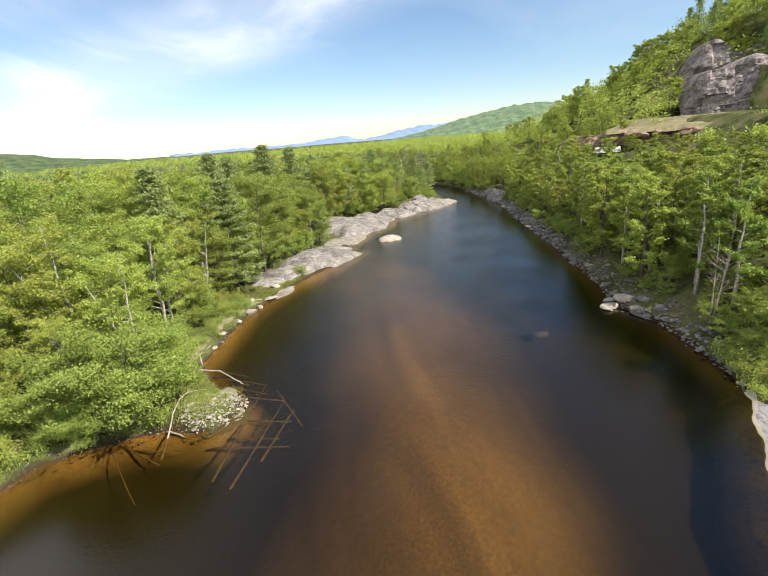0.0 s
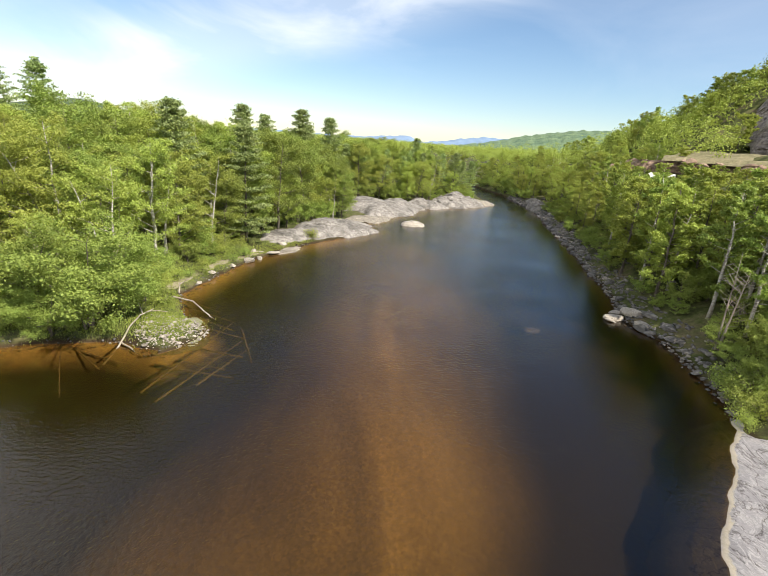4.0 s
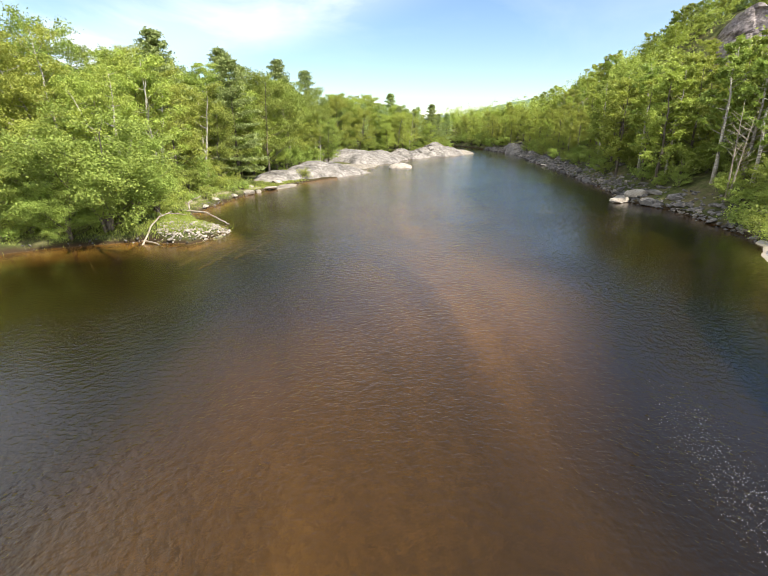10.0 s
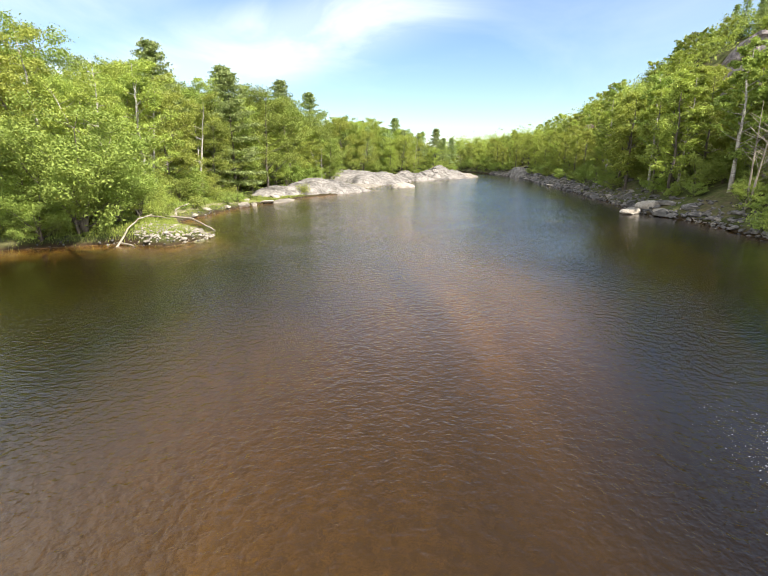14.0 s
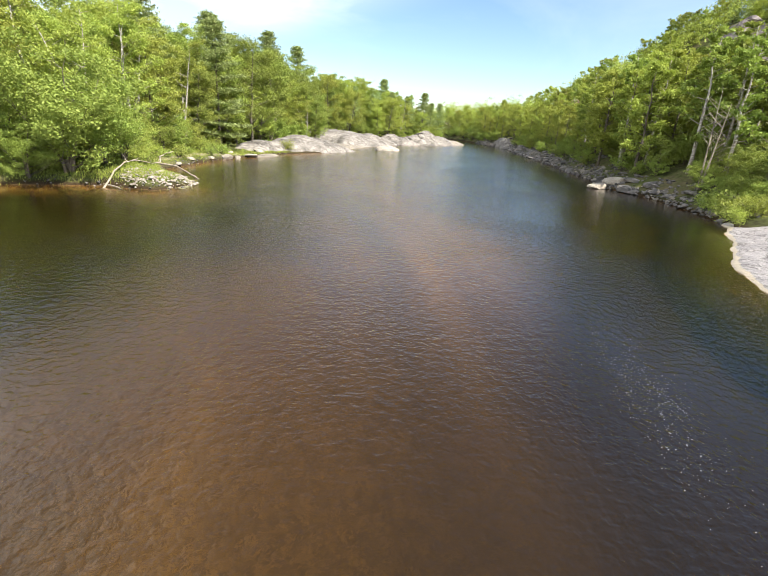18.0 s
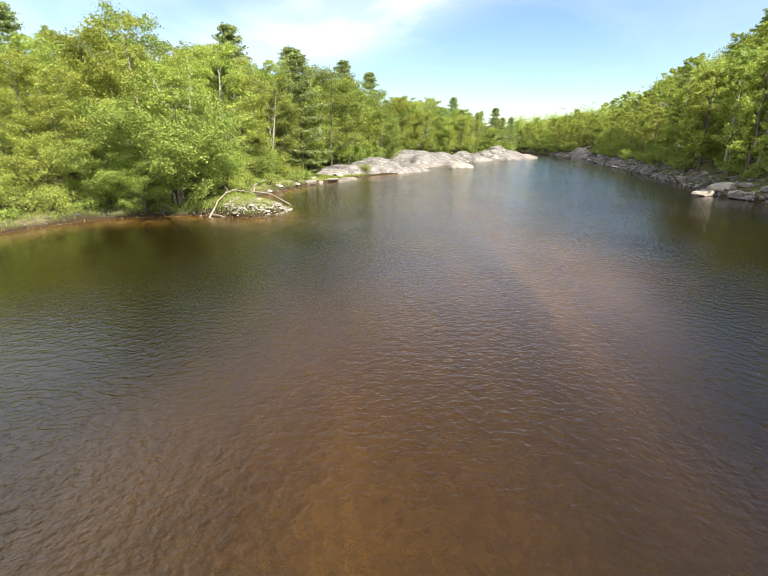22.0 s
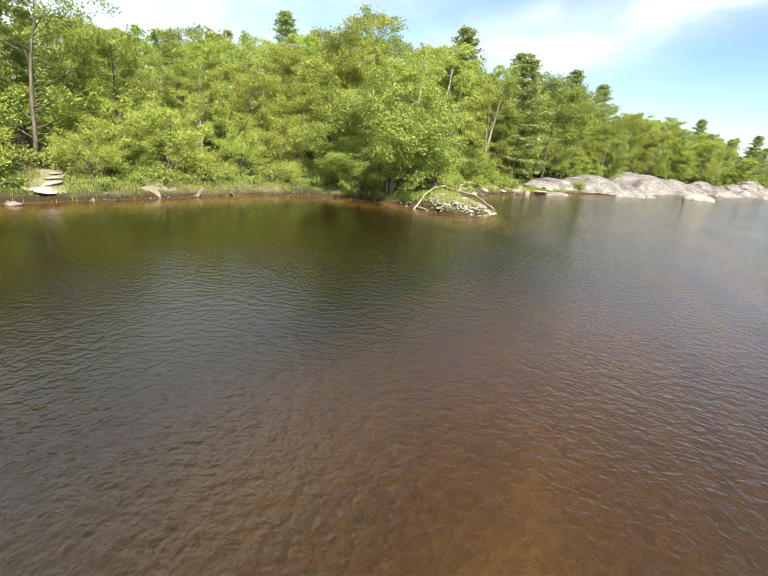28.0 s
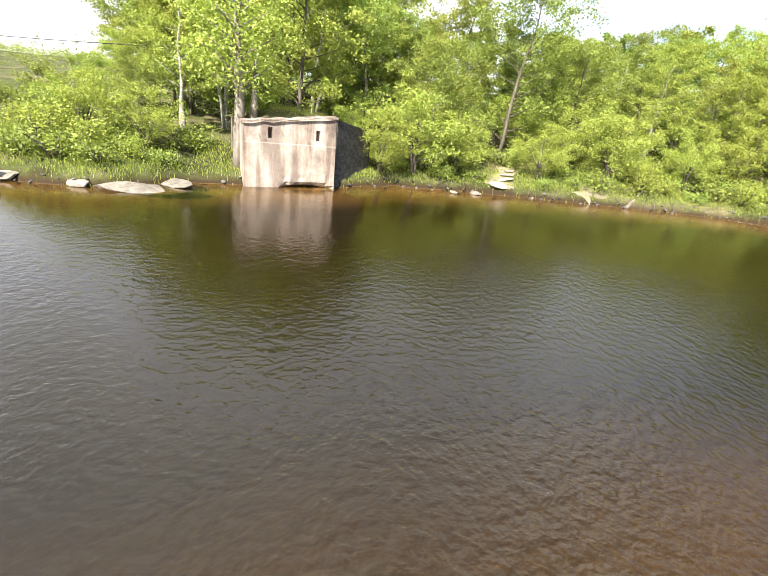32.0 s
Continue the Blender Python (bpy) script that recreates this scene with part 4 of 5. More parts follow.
ASH = kinds("broadleaf_tree", [broadleaf(s, 11, 2.9, 0.12, 18000, 0.078, LEAF, BARK, 34) for s in (1, 2, 3)], "leafy deciduous tree in fresh yellow-green leaf", "tree", "riverside trees")
MAPLE = kinds("maple_tree", [broadleaf(s, 11, 3.3, 0.10, 19000, 0.081, LEAF_DEEP, BARK, 34) for s in (5, 6)], "full-crowned maple in deep green leaf", "tree", "riverside trees")
BIRCHES = kinds("birch_tree", [broadleaf(s, 11, 2.2, 0.28, 11500, 0.074, LEAF, BIRCH, 26, 2) for s in (11, 12)], "slender white-barked birch with thin spring leaves", "birch", "riverside birches")
ALDER = kinds("alder_bush", [broadleaf(s, 7.4, 3.5, 0.04, 30000, 0.082, LEAF_DEEP, BARK, 54, 5, 0.10) for s in (14, 15)], "broad many-stemmed alder leaning over the water", "alder", "shore alders")
PINES = kinds("pine_tree", [pine(s, 14, 4.2, 0.10, 15000, 0.13, None, 1.35) for s in (21, 22)], "green white pine with level layered boughs", "pine", "riverside pines")
ASPEN = kinds("aspen_tree", [broadleaf(s, 9.2, 1.6, 0.14, 9000, 0.092, LEAF, BARK, 30, 1, 0.03) for s in (25, 26, 27)], "slim aspen with a narrow fresh green crown", "aspen", "aspens of the steep bank")
ASPEN2 = kinds("aspen_tree", [broadleaf(s, 9.6, 1.4, 0.20, 6500, 0.09, LEAF_DEEP, BIRCH, 22, 1, 0.03) for s in (28, 29)], "slim pale-barked aspen with thin foliage", "aspen", "aspens of the steep bank")
FAR = kinds("broadleaf_tree", [broadleaf(s, 10.5, 2.9, 0.10, 8000, 0.15, m, BARK, 24) for s, m in ((31, LEAF), (32, LEAF), (33, LEAF_DEEP))], "leafy deciduous tree on the wooded slope", "tree", "woods behind the banks")
FARPINE = kinds("spruce_tree", [pine(s, 13, 2.7, 0.06, 2400, 0.22, None, 0.8) for s in (35, 36)], "dark pointed spruce rising among the woods", "spruce", "spruces in the woods")
SHRUB = kinds("tall_shrub", [broadleaf(s, 3.6, 1.9, 0.03, 11000, 0.05, LEAF, BARK, 36, 4, 0.12) for s in (57, 58)], "tall spreading shrub in bright fresh leaf", "shrub", "tall shrubs")
BUSH = kinds("shrub", [bush(s, 1.5, 1.2, 1700, 0.058, LEAF) for s in (51, 52, 53)], "low bright green shrub on the bank", "shrub", "bank shrubs")
FERN = kinds("shrub", [bush(s, 0.75, 0.9, 700, 0.06, LEAF_DEEP) for s in (54, 55)], "knee-high leafy undergrowth on the bank", "shrub", "undergrowth")
THICKET = kinds("thicket_shrub", [broadleaf(s, 3.0, 1.9, 0.02, 5200, 0.078, LEAF_DEEP, BARK, 30, 4, 0.12) for s in (59, 60)], "dense green undergrowth shrub below the trees", "shrub", "undergrowth thickets")
used = set()


def put(kind, x, y, size=1.0, turn=None, sink=0.0, stretch=1.0):
    turn = float(rng.uniform(0, 360)) if turn is None else turn
    m = pose(x, y, ground_at(x, y) - sink, 0, 0, turn)
    if kind not in used:
        used.add(kind)
        made = kind
        made.matrix_world = m
    else:
        made = copy_thing(kind, m)
    made.scale = (size, size, size * stretch)
    return made


rng = np.random.default_rng(5)
spots = []


def free(x, y, gap):
    return all((x - a) ** 2 + (y - b) ** 2 > gap * gap for a, b in spots)


def to(kind, x, y, tall, full, turn=None):
    """One tree of a given height."""
    spots.append((x, y))
    return put(kind, x, y, tall / full, turn)


# single trees that stand out
to(ALDER[0], -12.0, 27.5, 6.6, 7.4, 20)
to(ALDER[1], -15.2, 27.6, 5.8, 7.4, 130)
to(ALDER[1], -10.6, 29.0, 4.8, 7.4, 250)
to(ALDER[0], -13.7, 26.6, 3.6, 7.4, 300)
to(BIRCHES[0], -16.6, 33.5, 11.6, 11, 40)
to(BIRCHES[1], -12.4, 38.5, 11.0, 11, 10)
to(PINES[0], -14.6, 49.8, 14.2, 14)
to(PINES[1], -8.6, 54.2, 13.2, 14)
to(MAPLE[0], -6.0, 60.5, 12.4, 11)
to(MAPLE[1], -3.4, 68.0, 12.0, 11)
to(PINES[0], -5.6, 80.9, 14.2, 14)
to(PINES[1], -44.0, 77.0, 16.0, 14)
to(PINES[0], -49.5, 67.7, 17.2, 14)
to(PINES[1], -47.0, 72.0, 15.2, 14)
for x, y, h in ((1.5, 95, 9.5), (5, 99, 9), (10, 103, 9.5), (14, 106, 8.5), (19, 111, 9.5), (23, 113, 9), (27.3, 113.8, 10.2), (30, 117.5, 8), (25, 119, 9), (33, 121, 8.5), (16, 114, 9)):
    to(FARPINE[int(x) % 2] if int(x) % 3 else PINES[0], x, y, h, 13 if int(x) % 3 else 14)
to(BIRCHES[1], -25.0, -3.0, 7.6, 11, 75)
for k, (x, y, h) in enumerate(((-29.8, -9.2, 2.6), (-30.2, -7.6, 4.2), (-30.5, -5.6, 6.2), (-31.5, -3.8, 8.0), (-27.2, -5.0, 5.0), (-27.6, -7.0, 3.4), (-34, -6.8, 6.0), (-35, -9.0, 3.6), (-38, -7.4, 6.6))):
    to((ASH[0], MAPLE[0], ASH[2])[k % 3], x, y, h * (0.62 if y < -4.8 else 0.85), 11)
to(ASH[0], -26.0, 2.4, 10.0, 11)
to(MAPLE[1], -24.2, 8.8, 6.2, 11)
to(SHRUB[0], -22.9, 7.8, 4.0, 3.6)
to(SHRUB[1], -22.8, 5.9, 2.8, 3.6)
to(SHRUB[0], -23.2, 10.2, 3.2, 3.6)
to(SHRUB[1], -22.2, -4.2, 2.4, 3.6)
to(SHRUB[0], -22.6, -6.4, 2.6, 3.6)
to(SHRUB[1], -22.0, 14.6, 2.4, 3.6)
to(SHRUB[1], -23.4, 17.2, 3.4, 3.6)
to(SHRUB[0], -23.2, 21.0, 3.4, 3.6)


ROCKS.append((-5.4, 54.6, 4.6, 2.6, 0.6))  # open shore before the dome


def on_rock(x, y):
    for a, b, lx, ly, t in ROCKS:
        u, v = (x - a) * math.cos(t) + (y - b) * math.sin(t), (y - b) * math.cos(t) - (x - a) * math.sin(t)
        if (u / lx) ** 2 + (v / ly) ** 2 < (1.35 if b < 60 else 0.95):
            return True
    return False


def limit(x, y):
    """How tall a tree may be there: the bench and the cliffs stand clear of the woods."""
    a, d = math.degrees(math.atan2(x, y)), math.hypot(x, y)
    if 40.5 < a < 60 and 104 < d < 152:
        return 0.0
    if 32 < a < 60 and 60 < d <= 116:
        return 13.0 - ground_at(x, y)
    return 99.0


def scatter(n, box, side, near, far, choice, gap, lo=0.8, hi=1.12):
    x0, x1, y0, y1 = box
    pts = np.stack([rng.uniform(x0, x1, n * 25), rng.uniform(y0, y1, n * 25)], 1)
    line, sign = (LEFT_SHORE, 1) if side == "left" else (RIGHT_SHORE, -1)
    d, s = distances(pts, line)
    done = 0
    for (x, y), dd, ss in zip(pts, d, s):
        if done >= n:
            return
        if ss != sign or not near < dd < far or not free(x, y, gap):
            continue
        if side == "left" and far < 7 and x > -10.6 and 23.5 < y < 31.5:
            continue
        if side == "left" and abs(x + 22.2) < 1.9 and abs(y - 12.7) < 1.25:
            continue
        if side == "left" and on_rock(x, y):
            continue
        if side == "right" and y < 19.5 and dd < 18:
            continue
        if side == "left" and (-2.5 < y < 5.5 and x > -25.5 or y < 2.5 + 0.2 * x and choice is not BUSH and choice is not FERN):
            continue
        size = float(rng.uniform(lo, hi))
        if side == "right":
            most = limit(x, y) / 10.5
            if most < 0.22:
                continue
            size = min(size, most)
        spots.append((x, y))
        put(choice[int(rng.integers(len(choice)))], x, y, size)
        done += 1


scatter(24, (-40, -5, -24, 14), "left", 4.4, 12, ASH + MAPLE + BIRCHES, 2.7, 0.62, 0.86)
scatter(18, (-40, -5, 14, 31), "left", 4.6, 12, ASH + MAPLE + BIRCHES, 2.7, 0.5, 0.68)
scatter(14, (-30, -5, 30, 46), "left", 4.2, 13, ASH + MAPLE + BIRCHES, 2.4, 0.72, 0.92)
scatter(22, (-50, -5, -30, 12), "left", 10, 27, ASH + MAPLE + BIRCHES, 2.7, 0.85, 1.05)
scatter(18, (-50, -5, 12, 34), "left", 11, 27, ASH + MAPLE + BIRCHES, 2.7, 0.58, 0.74)
scatter(12, (-50, -24, 34, 58), "left", 12, 28, ASH + MAPLE + BIRCHES, 2.8, 0.74, 0.92)
scatter(14, (-24, -5, 40, 64), "left", 9, 22, ASH + MAPLE + BIRCHES, 2.6, 1.0, 1.18)
scatter(22, (-16, 2, 34, 60), "left", 3.6, 11, ASH + MAPLE + BIRCHES, 2.2, 0.72, 1.0)
scatter(46, (-16, 36, 53, 120), "left", 4.6, 9.5, ASH + MAPLE + BIRCHES[:1], 2.0, 0.55, 0.85)
scatter(40, (-40, 40, 54, 120), "left", 8.5, 20, ASH + MAPLE + PINES[:1], 2.4, 0.8, 1.02)
scatter(60, (-16, 36, 53, 120), "left", 3.0, 10, THICKET, 1.5, 0.7, 1.1)
scatter(46, (20, 60, 24, 62), "right", 2.4, 12, ASPEN + ASPEN2, 1.6, 0.88, 1.16)
scatter(62, (20, 90, 8, 120), "right", 9, 24, ASPEN + ASPEN2 + ASPEN, 2.2, 0.88, 1.12)
scatter(44, (30, 80, 62, 135), "right", 2.6, 10, ASPEN, 2.2, 0.64, 0.86)
scatter(60, (-110, 30, -40, 150), "left", 20, 60, FAR, 4.2, 0.8, 1.05)
scatter(12, (-120, 40, 20, 190), "left", 24, 90, FARPINE, 6, 0.7, 0.95)
scatter(56, (40, 130, -10, 120), "right", 21, 31, FAR, 3.0, 0.45, 0.64)
scatter(75, (60, 200, 30, 200), "right", 40, 85, FAR, 4.0, 0.7, 0.95)
scatter(30, (80, 180, 60, 200), "right", 55, 95, FARPINE, 4, 0.75, 1.0)
scatter(44, (20, 75, 118, 175), "right", 1.8, 22, FAR, 3.0, 0.42, 0.6)
scatter(24, (-30, 70, 165, 240), "right", 2, 25, FAR, 4, 0.45, 0.6)
scatter(16, (0, 45, 112, 150), "left", 1.5, 16, FAR, 3.0, 0.55, 0.7)
scatter(34, (28, 62, 112, 160), "right", 0.8, 7, THICKET, 1.6, 0.6, 0.95)
scatter(20, (-30, 60, 128, 200), "left", 3, 25, FARPINE, 4.5, 0.7, 0.9)
scatter(26, (-28, -3, -9, 48), "left", 2.6, 8, SHRUB, 2.0, 0.6, 1.05)
scatter(52, (-32, 0, -6, 60), "left", 6, 15, THICKET, 1.9, 0.8, 1.35)
scatter(22, (-16, 0, 34, 56), "left", 2.8, 6.5, THICKET, 1.6, 0.5, 0.9)
scatter(56, (24, 60, 22, 80), "right", 3.2, 11, THICKET, 1.5, 0.5, 0.95)
for wx_, wy_, wh_ in ((-25.6, -8.6, 1.5), (-28.4, -10.6, 1.3), (-32, -12.6, 1.2), (-37, -15, 1.2), (-24, -7.2, 1.5), (-33, -10.4, 1.8), (-42, -17, 1.2)):
    to(THICKET[int(-wx_) % 2], wx_, wy_, wh_, 3.0)
scatter(60, (-26, -3, -16, 56), "left", 1.4, 6, BUSH, 1.2, 0.5, 1.0)
scatter(90, (-26, 2, -16, 60), "left", 0.7, 5, FERN, 0.8, 0.7, 1.3)
scatter(90, (22, 60, 24, 100), "right", 1.9, 9, THICKET, 1.3, 0.35, 0.65)
scatter(14, (-12, 16, 52, 100), "left", 2.5, 9, BUSH, 2.5, 0.5, 0.9)
scatter(30, (26, 50, -12, 22), "right", 19.2, 26, BUSH, 1.5, 0.8, 1.7)
scatter(26, (25, 44, 19.6, 28), "right", 1.6, 16, THICKET, 1.1, 0.35, 0.6)
scatter(22, (25.5, 44, 20.0, 28), "right", 1.8, 17, ASPEN + ASPEN2, 1.5, 0.7, 1.0)
scatter(24, (25, 44, 19.6, 28), "right", 0.9, 14, FERN, 0.8, 0.8, 1.4)

scatter(30, (24.2, 37, 19.6, 25), "right", 0.5, 11, BUSH, 0.9, 0.45, 0.8)
scatter(30, (24.6, 37, 20.0, 24), "right", 0.4, 10, FERN, 0.6, 0.7, 1.2)
put(BUSH[1], -1.6, 58.4, 0.8)
put(BUSH[2], 1.2, 68.0, 0.7)

# ---- woods too far off to tell trees apart ----
pts = np.stack([rng.uniform(-420, 330, 9000), rng.uniform(60, 640, 9000)], 1)
dl, sl = distances(pts, LEFT_SHORE)
dr, sr = distances(pts, RIGHT_SHORE)
ok = ((sl > 0) & (dl > 52)) | ((sr < 0) & (dr > 62) & (dr < 170)) | ((np.hypot(pts[:, 0], pts[:, 1]) > 260) & ((sl > 0) | (sr < 0)))
pts = pts[ok][:4200]
base = height(pts[:, 0], pts[:, 1])
tall = rng.uniform(4.0, 6.8, len(pts))
low = np.stack([rng.uniform(-420, -46, 2200), rng.uniform(-240, 60, 2200)], 1)
dl, sl = distances(low, LEFT_SHORE)
low = low[(sl > 0) & (dl > 14) & (low[:, 1] < 0.16 * low[:, 0] + 30)][:1000]
low_z, low_t = height(low[:, 0], low[:, 1]), rng.uniform(1.8, 3.2, len(low))
low_puffs = np.concatenate([np.stack([low[:, 0] + rng.normal(0, w, len(low)), low[:, 1] + rng.normal(0, w, len(low)), low_z + low_t * q], 1) for q, w in ((0.3, 1.3), (0.55, 1.4), (0.75, 1.1), (0.95, 0.6))])
tagged(new("low_woods", leaves("low_woods", low_puffs, (0.6, 0.6, 0.4), 110000, 0.12, LEAF_DEEP, rng)), "low green scrub on the flats downstream", "woods", kind="stuff")
puffs = []
for k, f in enumerate((0.35, 0.55, 0.72, 0.88, 1.0)):
    w = (1.9, 2.3, 2.1, 1.4, 0.5)[k]
    for _ in range(3 if k < 4 else 1):
        puffs.append(np.stack([pts[:, 0] + rng.normal(0, w * 0.6, len(pts)), pts[:, 1] + rng.normal(0, w * 0.6, len(pts)), base + tall * f], 1))
puffs = np.concatenate(puffs)
slope = np.stack([rng.uniform(60, 210, 5000), rng.uniform(10, 240, 5000)], 1)
dr, sr = distances(slope, RIGHT_SHORE)
crag_zone = (slope[:, 0] > 1.0 * slope[:, 1]) & (slope[:, 1] > 70) & (slope[:, 1] < 114) & (dr > 30) & (dr < 63)
slope = slope[(sr < 0) & (dr > 33) & (dr < 120) & ~crag_zone & (np.abs(np.degrees(np.arctan2(slope[:, 0], slope[:, 1])) - 50) + 99 * ((np.hypot(slope[:, 0], slope[:, 1]) < 104) | (np.hypot(slope[:, 0], slope[:, 1]) > 150)) > 9.5)][:1300]
sz = height(slope[:, 0], slope[:, 1])
st = np.minimum(rng.uniform(4.5, 8.5, len(slope)), [max(0.3, limit(x, y)) for x, y in slope])
hang = np.concatenate([np.stack([slope[:, 0] + rng.normal(0, w, len(slope)), slope[:, 1] + rng.normal(0, w, len(slope)), sz + st * q], 1) for q, w in ((0.3, 1.5), (0.5, 1.7), (0.5, 1.7), (0.7, 1.5), (0.7, 1.5), (0.85, 1.0), (1.0, 0.4))])
tagged(new("hillside_woods", leaves("hillside_woods", hang, (0.65, 0.65, 0.5), 240000, 0.23, LEAF, rng)), "thick bright green woods covering the steep hillside", "woods", kind="stuff")
woods = tagged(new("woods", leaves("woods", puffs, (0.9, 0.9, 0.6), 300000, 0.40, LEAF, rng)), "unbroken green woods over the far valley floor", "woods", kind="stuff")


# ---- grass ----
def grass(n, spots_of, tall, name, label, leaf):
    v, f = [], []
    for k in range(n):
        x, y = spots_of()
        z = max(0.0, ground_at_fast(x, y))
        a, h = rng.uniform(0, 6.283), tall * rng.uniform(0.5, 1.3)
        b = rng.uniform(0, 6.283)
        w = 0.009
        i = len(v)
        lx, ly = math.cos(b) * h * 0.45, math.sin(b) * h * 0.45
        dx, dy = math.cos(a) * w, math.sin(a) * w
        v += [(x - dx, y - dy, z - 0.02), (x + dx, y + dy, z - 0.02), (x + dx * 0.7 + lx * 0.4, y + dy * 0.7 + ly * 0.4, z + h * 0.7), (x - dx * 0.7 + lx * 0.4, y - dy * 0.7 + ly * 0.4, z + h * 0.7), (x + lx, y + ly, z + h)]
        f += [(i, i + 1, i + 2, i + 3), (i + 3, i + 2, i + 4)]
    return tagged(new(name, mesh_of(name, v, f, [leaf])), label, "grass", kind="stuff")


grid_x, grid_y = xs, ys
gzz = gz.reshape(len(ys), len(xs))


def ground_at_fast(x, y):
    i = min(max(int(np.searchsorted(grid_x, x)) - 1, 0), len(grid_x) - 2)
    j = min(max(int(np.searchsorted(grid_y, y)) - 1, 0), len(grid_y) - 2)
    u, v = (x - grid_x[i]) / (grid_x[i + 1] - grid_x[i]), (y - grid_y[j]) / (grid_y[j + 1] - grid_y[j])
    a = gzz[j, i] * (1 - u) + gzz[j, i + 1] * u
    b = gzz[j + 1, i] * (1 - u) + gzz[j + 1, i + 1] * u
    return float(a * (1 - v) + b * v)


GRASS = leaf_material("grass_blade", (0.20, 0.24, 0.035), (0.42, 0.43, 0.10), (1, 1, 0.5))
shore_line = along(LEFT_SHORE, -14, 57, 0.25)


def bank_spot():
    while True:
        x, y, nx, ny = shore_line[int(rng.integers(len(shore_line)))]
        if not (x > -10.4 and 24.5 < y < 32):
            break
    d = 0.42 + abs(rng.normal(0, 2.2))
    return x - nx * d + rng.normal(0, 0.2), y - ny * d + rng.normal(0, 0.2)


def spit_spot():
    return -7.9 + rng.normal(0, 0.9), 28.7 + rng.normal(0, 0.9)


grass(60000, bank_spot, 0.12, "bank_grass", "long spring grass and weeds along the shore", GRASS)


def flat_spot():
    while True:
        x, y = rng.uniform(-16, -6.2), rng.uniform(26.6, 35)
        if ground_at_fast(x, y) > 0.12:
            return x, y


grass(9000, flat_spot, 0.2, "flat_grass", "thin grass and weeds on the flat behind the spit", GRASS)
grass(4600, spit_spot, 0.15, "spit_grass", "short yellow-green grass on the gravel spit", GRASS)

# ---- roots that hang from the undercut bank ----
roots = Shape()
for x, y, nx, ny in along(LEFT_SHORE, 5.5, 46, 0.12):
    if x > -10.4 and 24 < y < 32 or rng.random() < 0.85:
        continue
    a = np.array([x - nx * 0.5 + rng.normal(0, 0.15), y - ny * 0.5 + rng.normal(0, 0.15), 0.42 + 0.15 * rng.random()])
    e = np.array([x + nx * (0.05 + 0.15 * rng.random()) + rng.normal(0, 0.25), y + ny * 0.1 + rng.normal(0, 0.25), -0.08])
    m = (a + e) / 2 + np.array([nx * 0.15, ny * 0.15, 0.12 * rng.random()])
    r = 0.006 + 0.014 * rng.random() ** 2
    roots.tube([a, m, e], [r, r * 0.8, r * 0.35], 5)
tagged(new("bank_roots", roots.mesh("bank_roots", BARK)), "tangle of bare brown roots along the undercut bank", "roots", kind="stuff")

# ---- sandy footpath along the shore ----
def path(line, wide, label):
    v, f = [], []
    for a, b in zip(line[:-1], line[1:]):
        d = math.hypot(b[0] - a[0], b[1] - a[1])
        sx, sy = -(b[1] - a[1]) / d, (b[0] - a[0]) / d
        for k in range(8):
            x, y = a[0] + (b[0] - a[0]) * k / 8, a[1] + (b[1] - a[1]) * k / 8
            w = wide * (1 + 0.35 * math.sin(y * 3.1 + x) + 0.2 * math.sin(y * 7 + x * 3))
            for e in (-1.0, -0.5, 0.0, 0.5, 1.0):
                px, py = x + e * w * sx, y + e * w * sy
                v.append((px, py, ground_at_fast(px, py) + 0.03 * (1 - e * e) + 0.012))
    for i in range(len(v) // 5 - 1):
        f += [(i * 5 + k, i * 5 + k + 1, i * 5 + k + 6, i * 5 + k + 5) for k in range(4)]
    return tagged(new("footpath", mesh_of("footpath", v, f, [SAND], True)), label, "path", kind="structure")


path([(-10.4, 35.2), (-10.1, 37.5), (-9.4, 40.5), (-8.9, 43.0), (-7.9, 45.6), (-6.9, 48.0), (-6.3, 49.6)], 0.28, "narrow trodden pale sand path through the shore grass")
path([(-21.4, 11.9), (-22.2, 12.4), (-22.9, 13.2), (-23.8, 13.8)], 0.7, "worn sandy landing leading down the bank to the water")
path([(-20.1, 16.0), (-20.7, 17.2), (-21.0, 18.6), (-21.3, 20.2)], 0.6, "bare earth and sand slope on the bank")

# ---- driftwood, crib and dead trees ----
def log(name, pts, r, material, label, category, group="", knots=True, fork=()):
    s = Shape()
    fine = []
    for a, b in zip(pts[:-1], pts[1:]):
        for k in range(4):
            fine.append(Vector(a).lerp(Vector(b), k / 4))
    fine.append(Vector(pts[-1]))
    fine = [p + Vector((random.uniform(-1, 1), random.uniform(-1, 1), random.uniform(-1, 1))) * r * 0.35 for p in fine]
    s.tube(fine, [r * (1 - 0.6 * i / len(fine)) for i in range(len(fine))], 8)
    for a, b, q in fork:
        s.tube([a, Vector(a).lerp(Vector(b), 0.5) + Vector((0, 0, 0.06)), b], [q, q * 0.7, q * 0.3], 6)
    return tagged(new(name, s.mesh(name, material)), label, category, group)


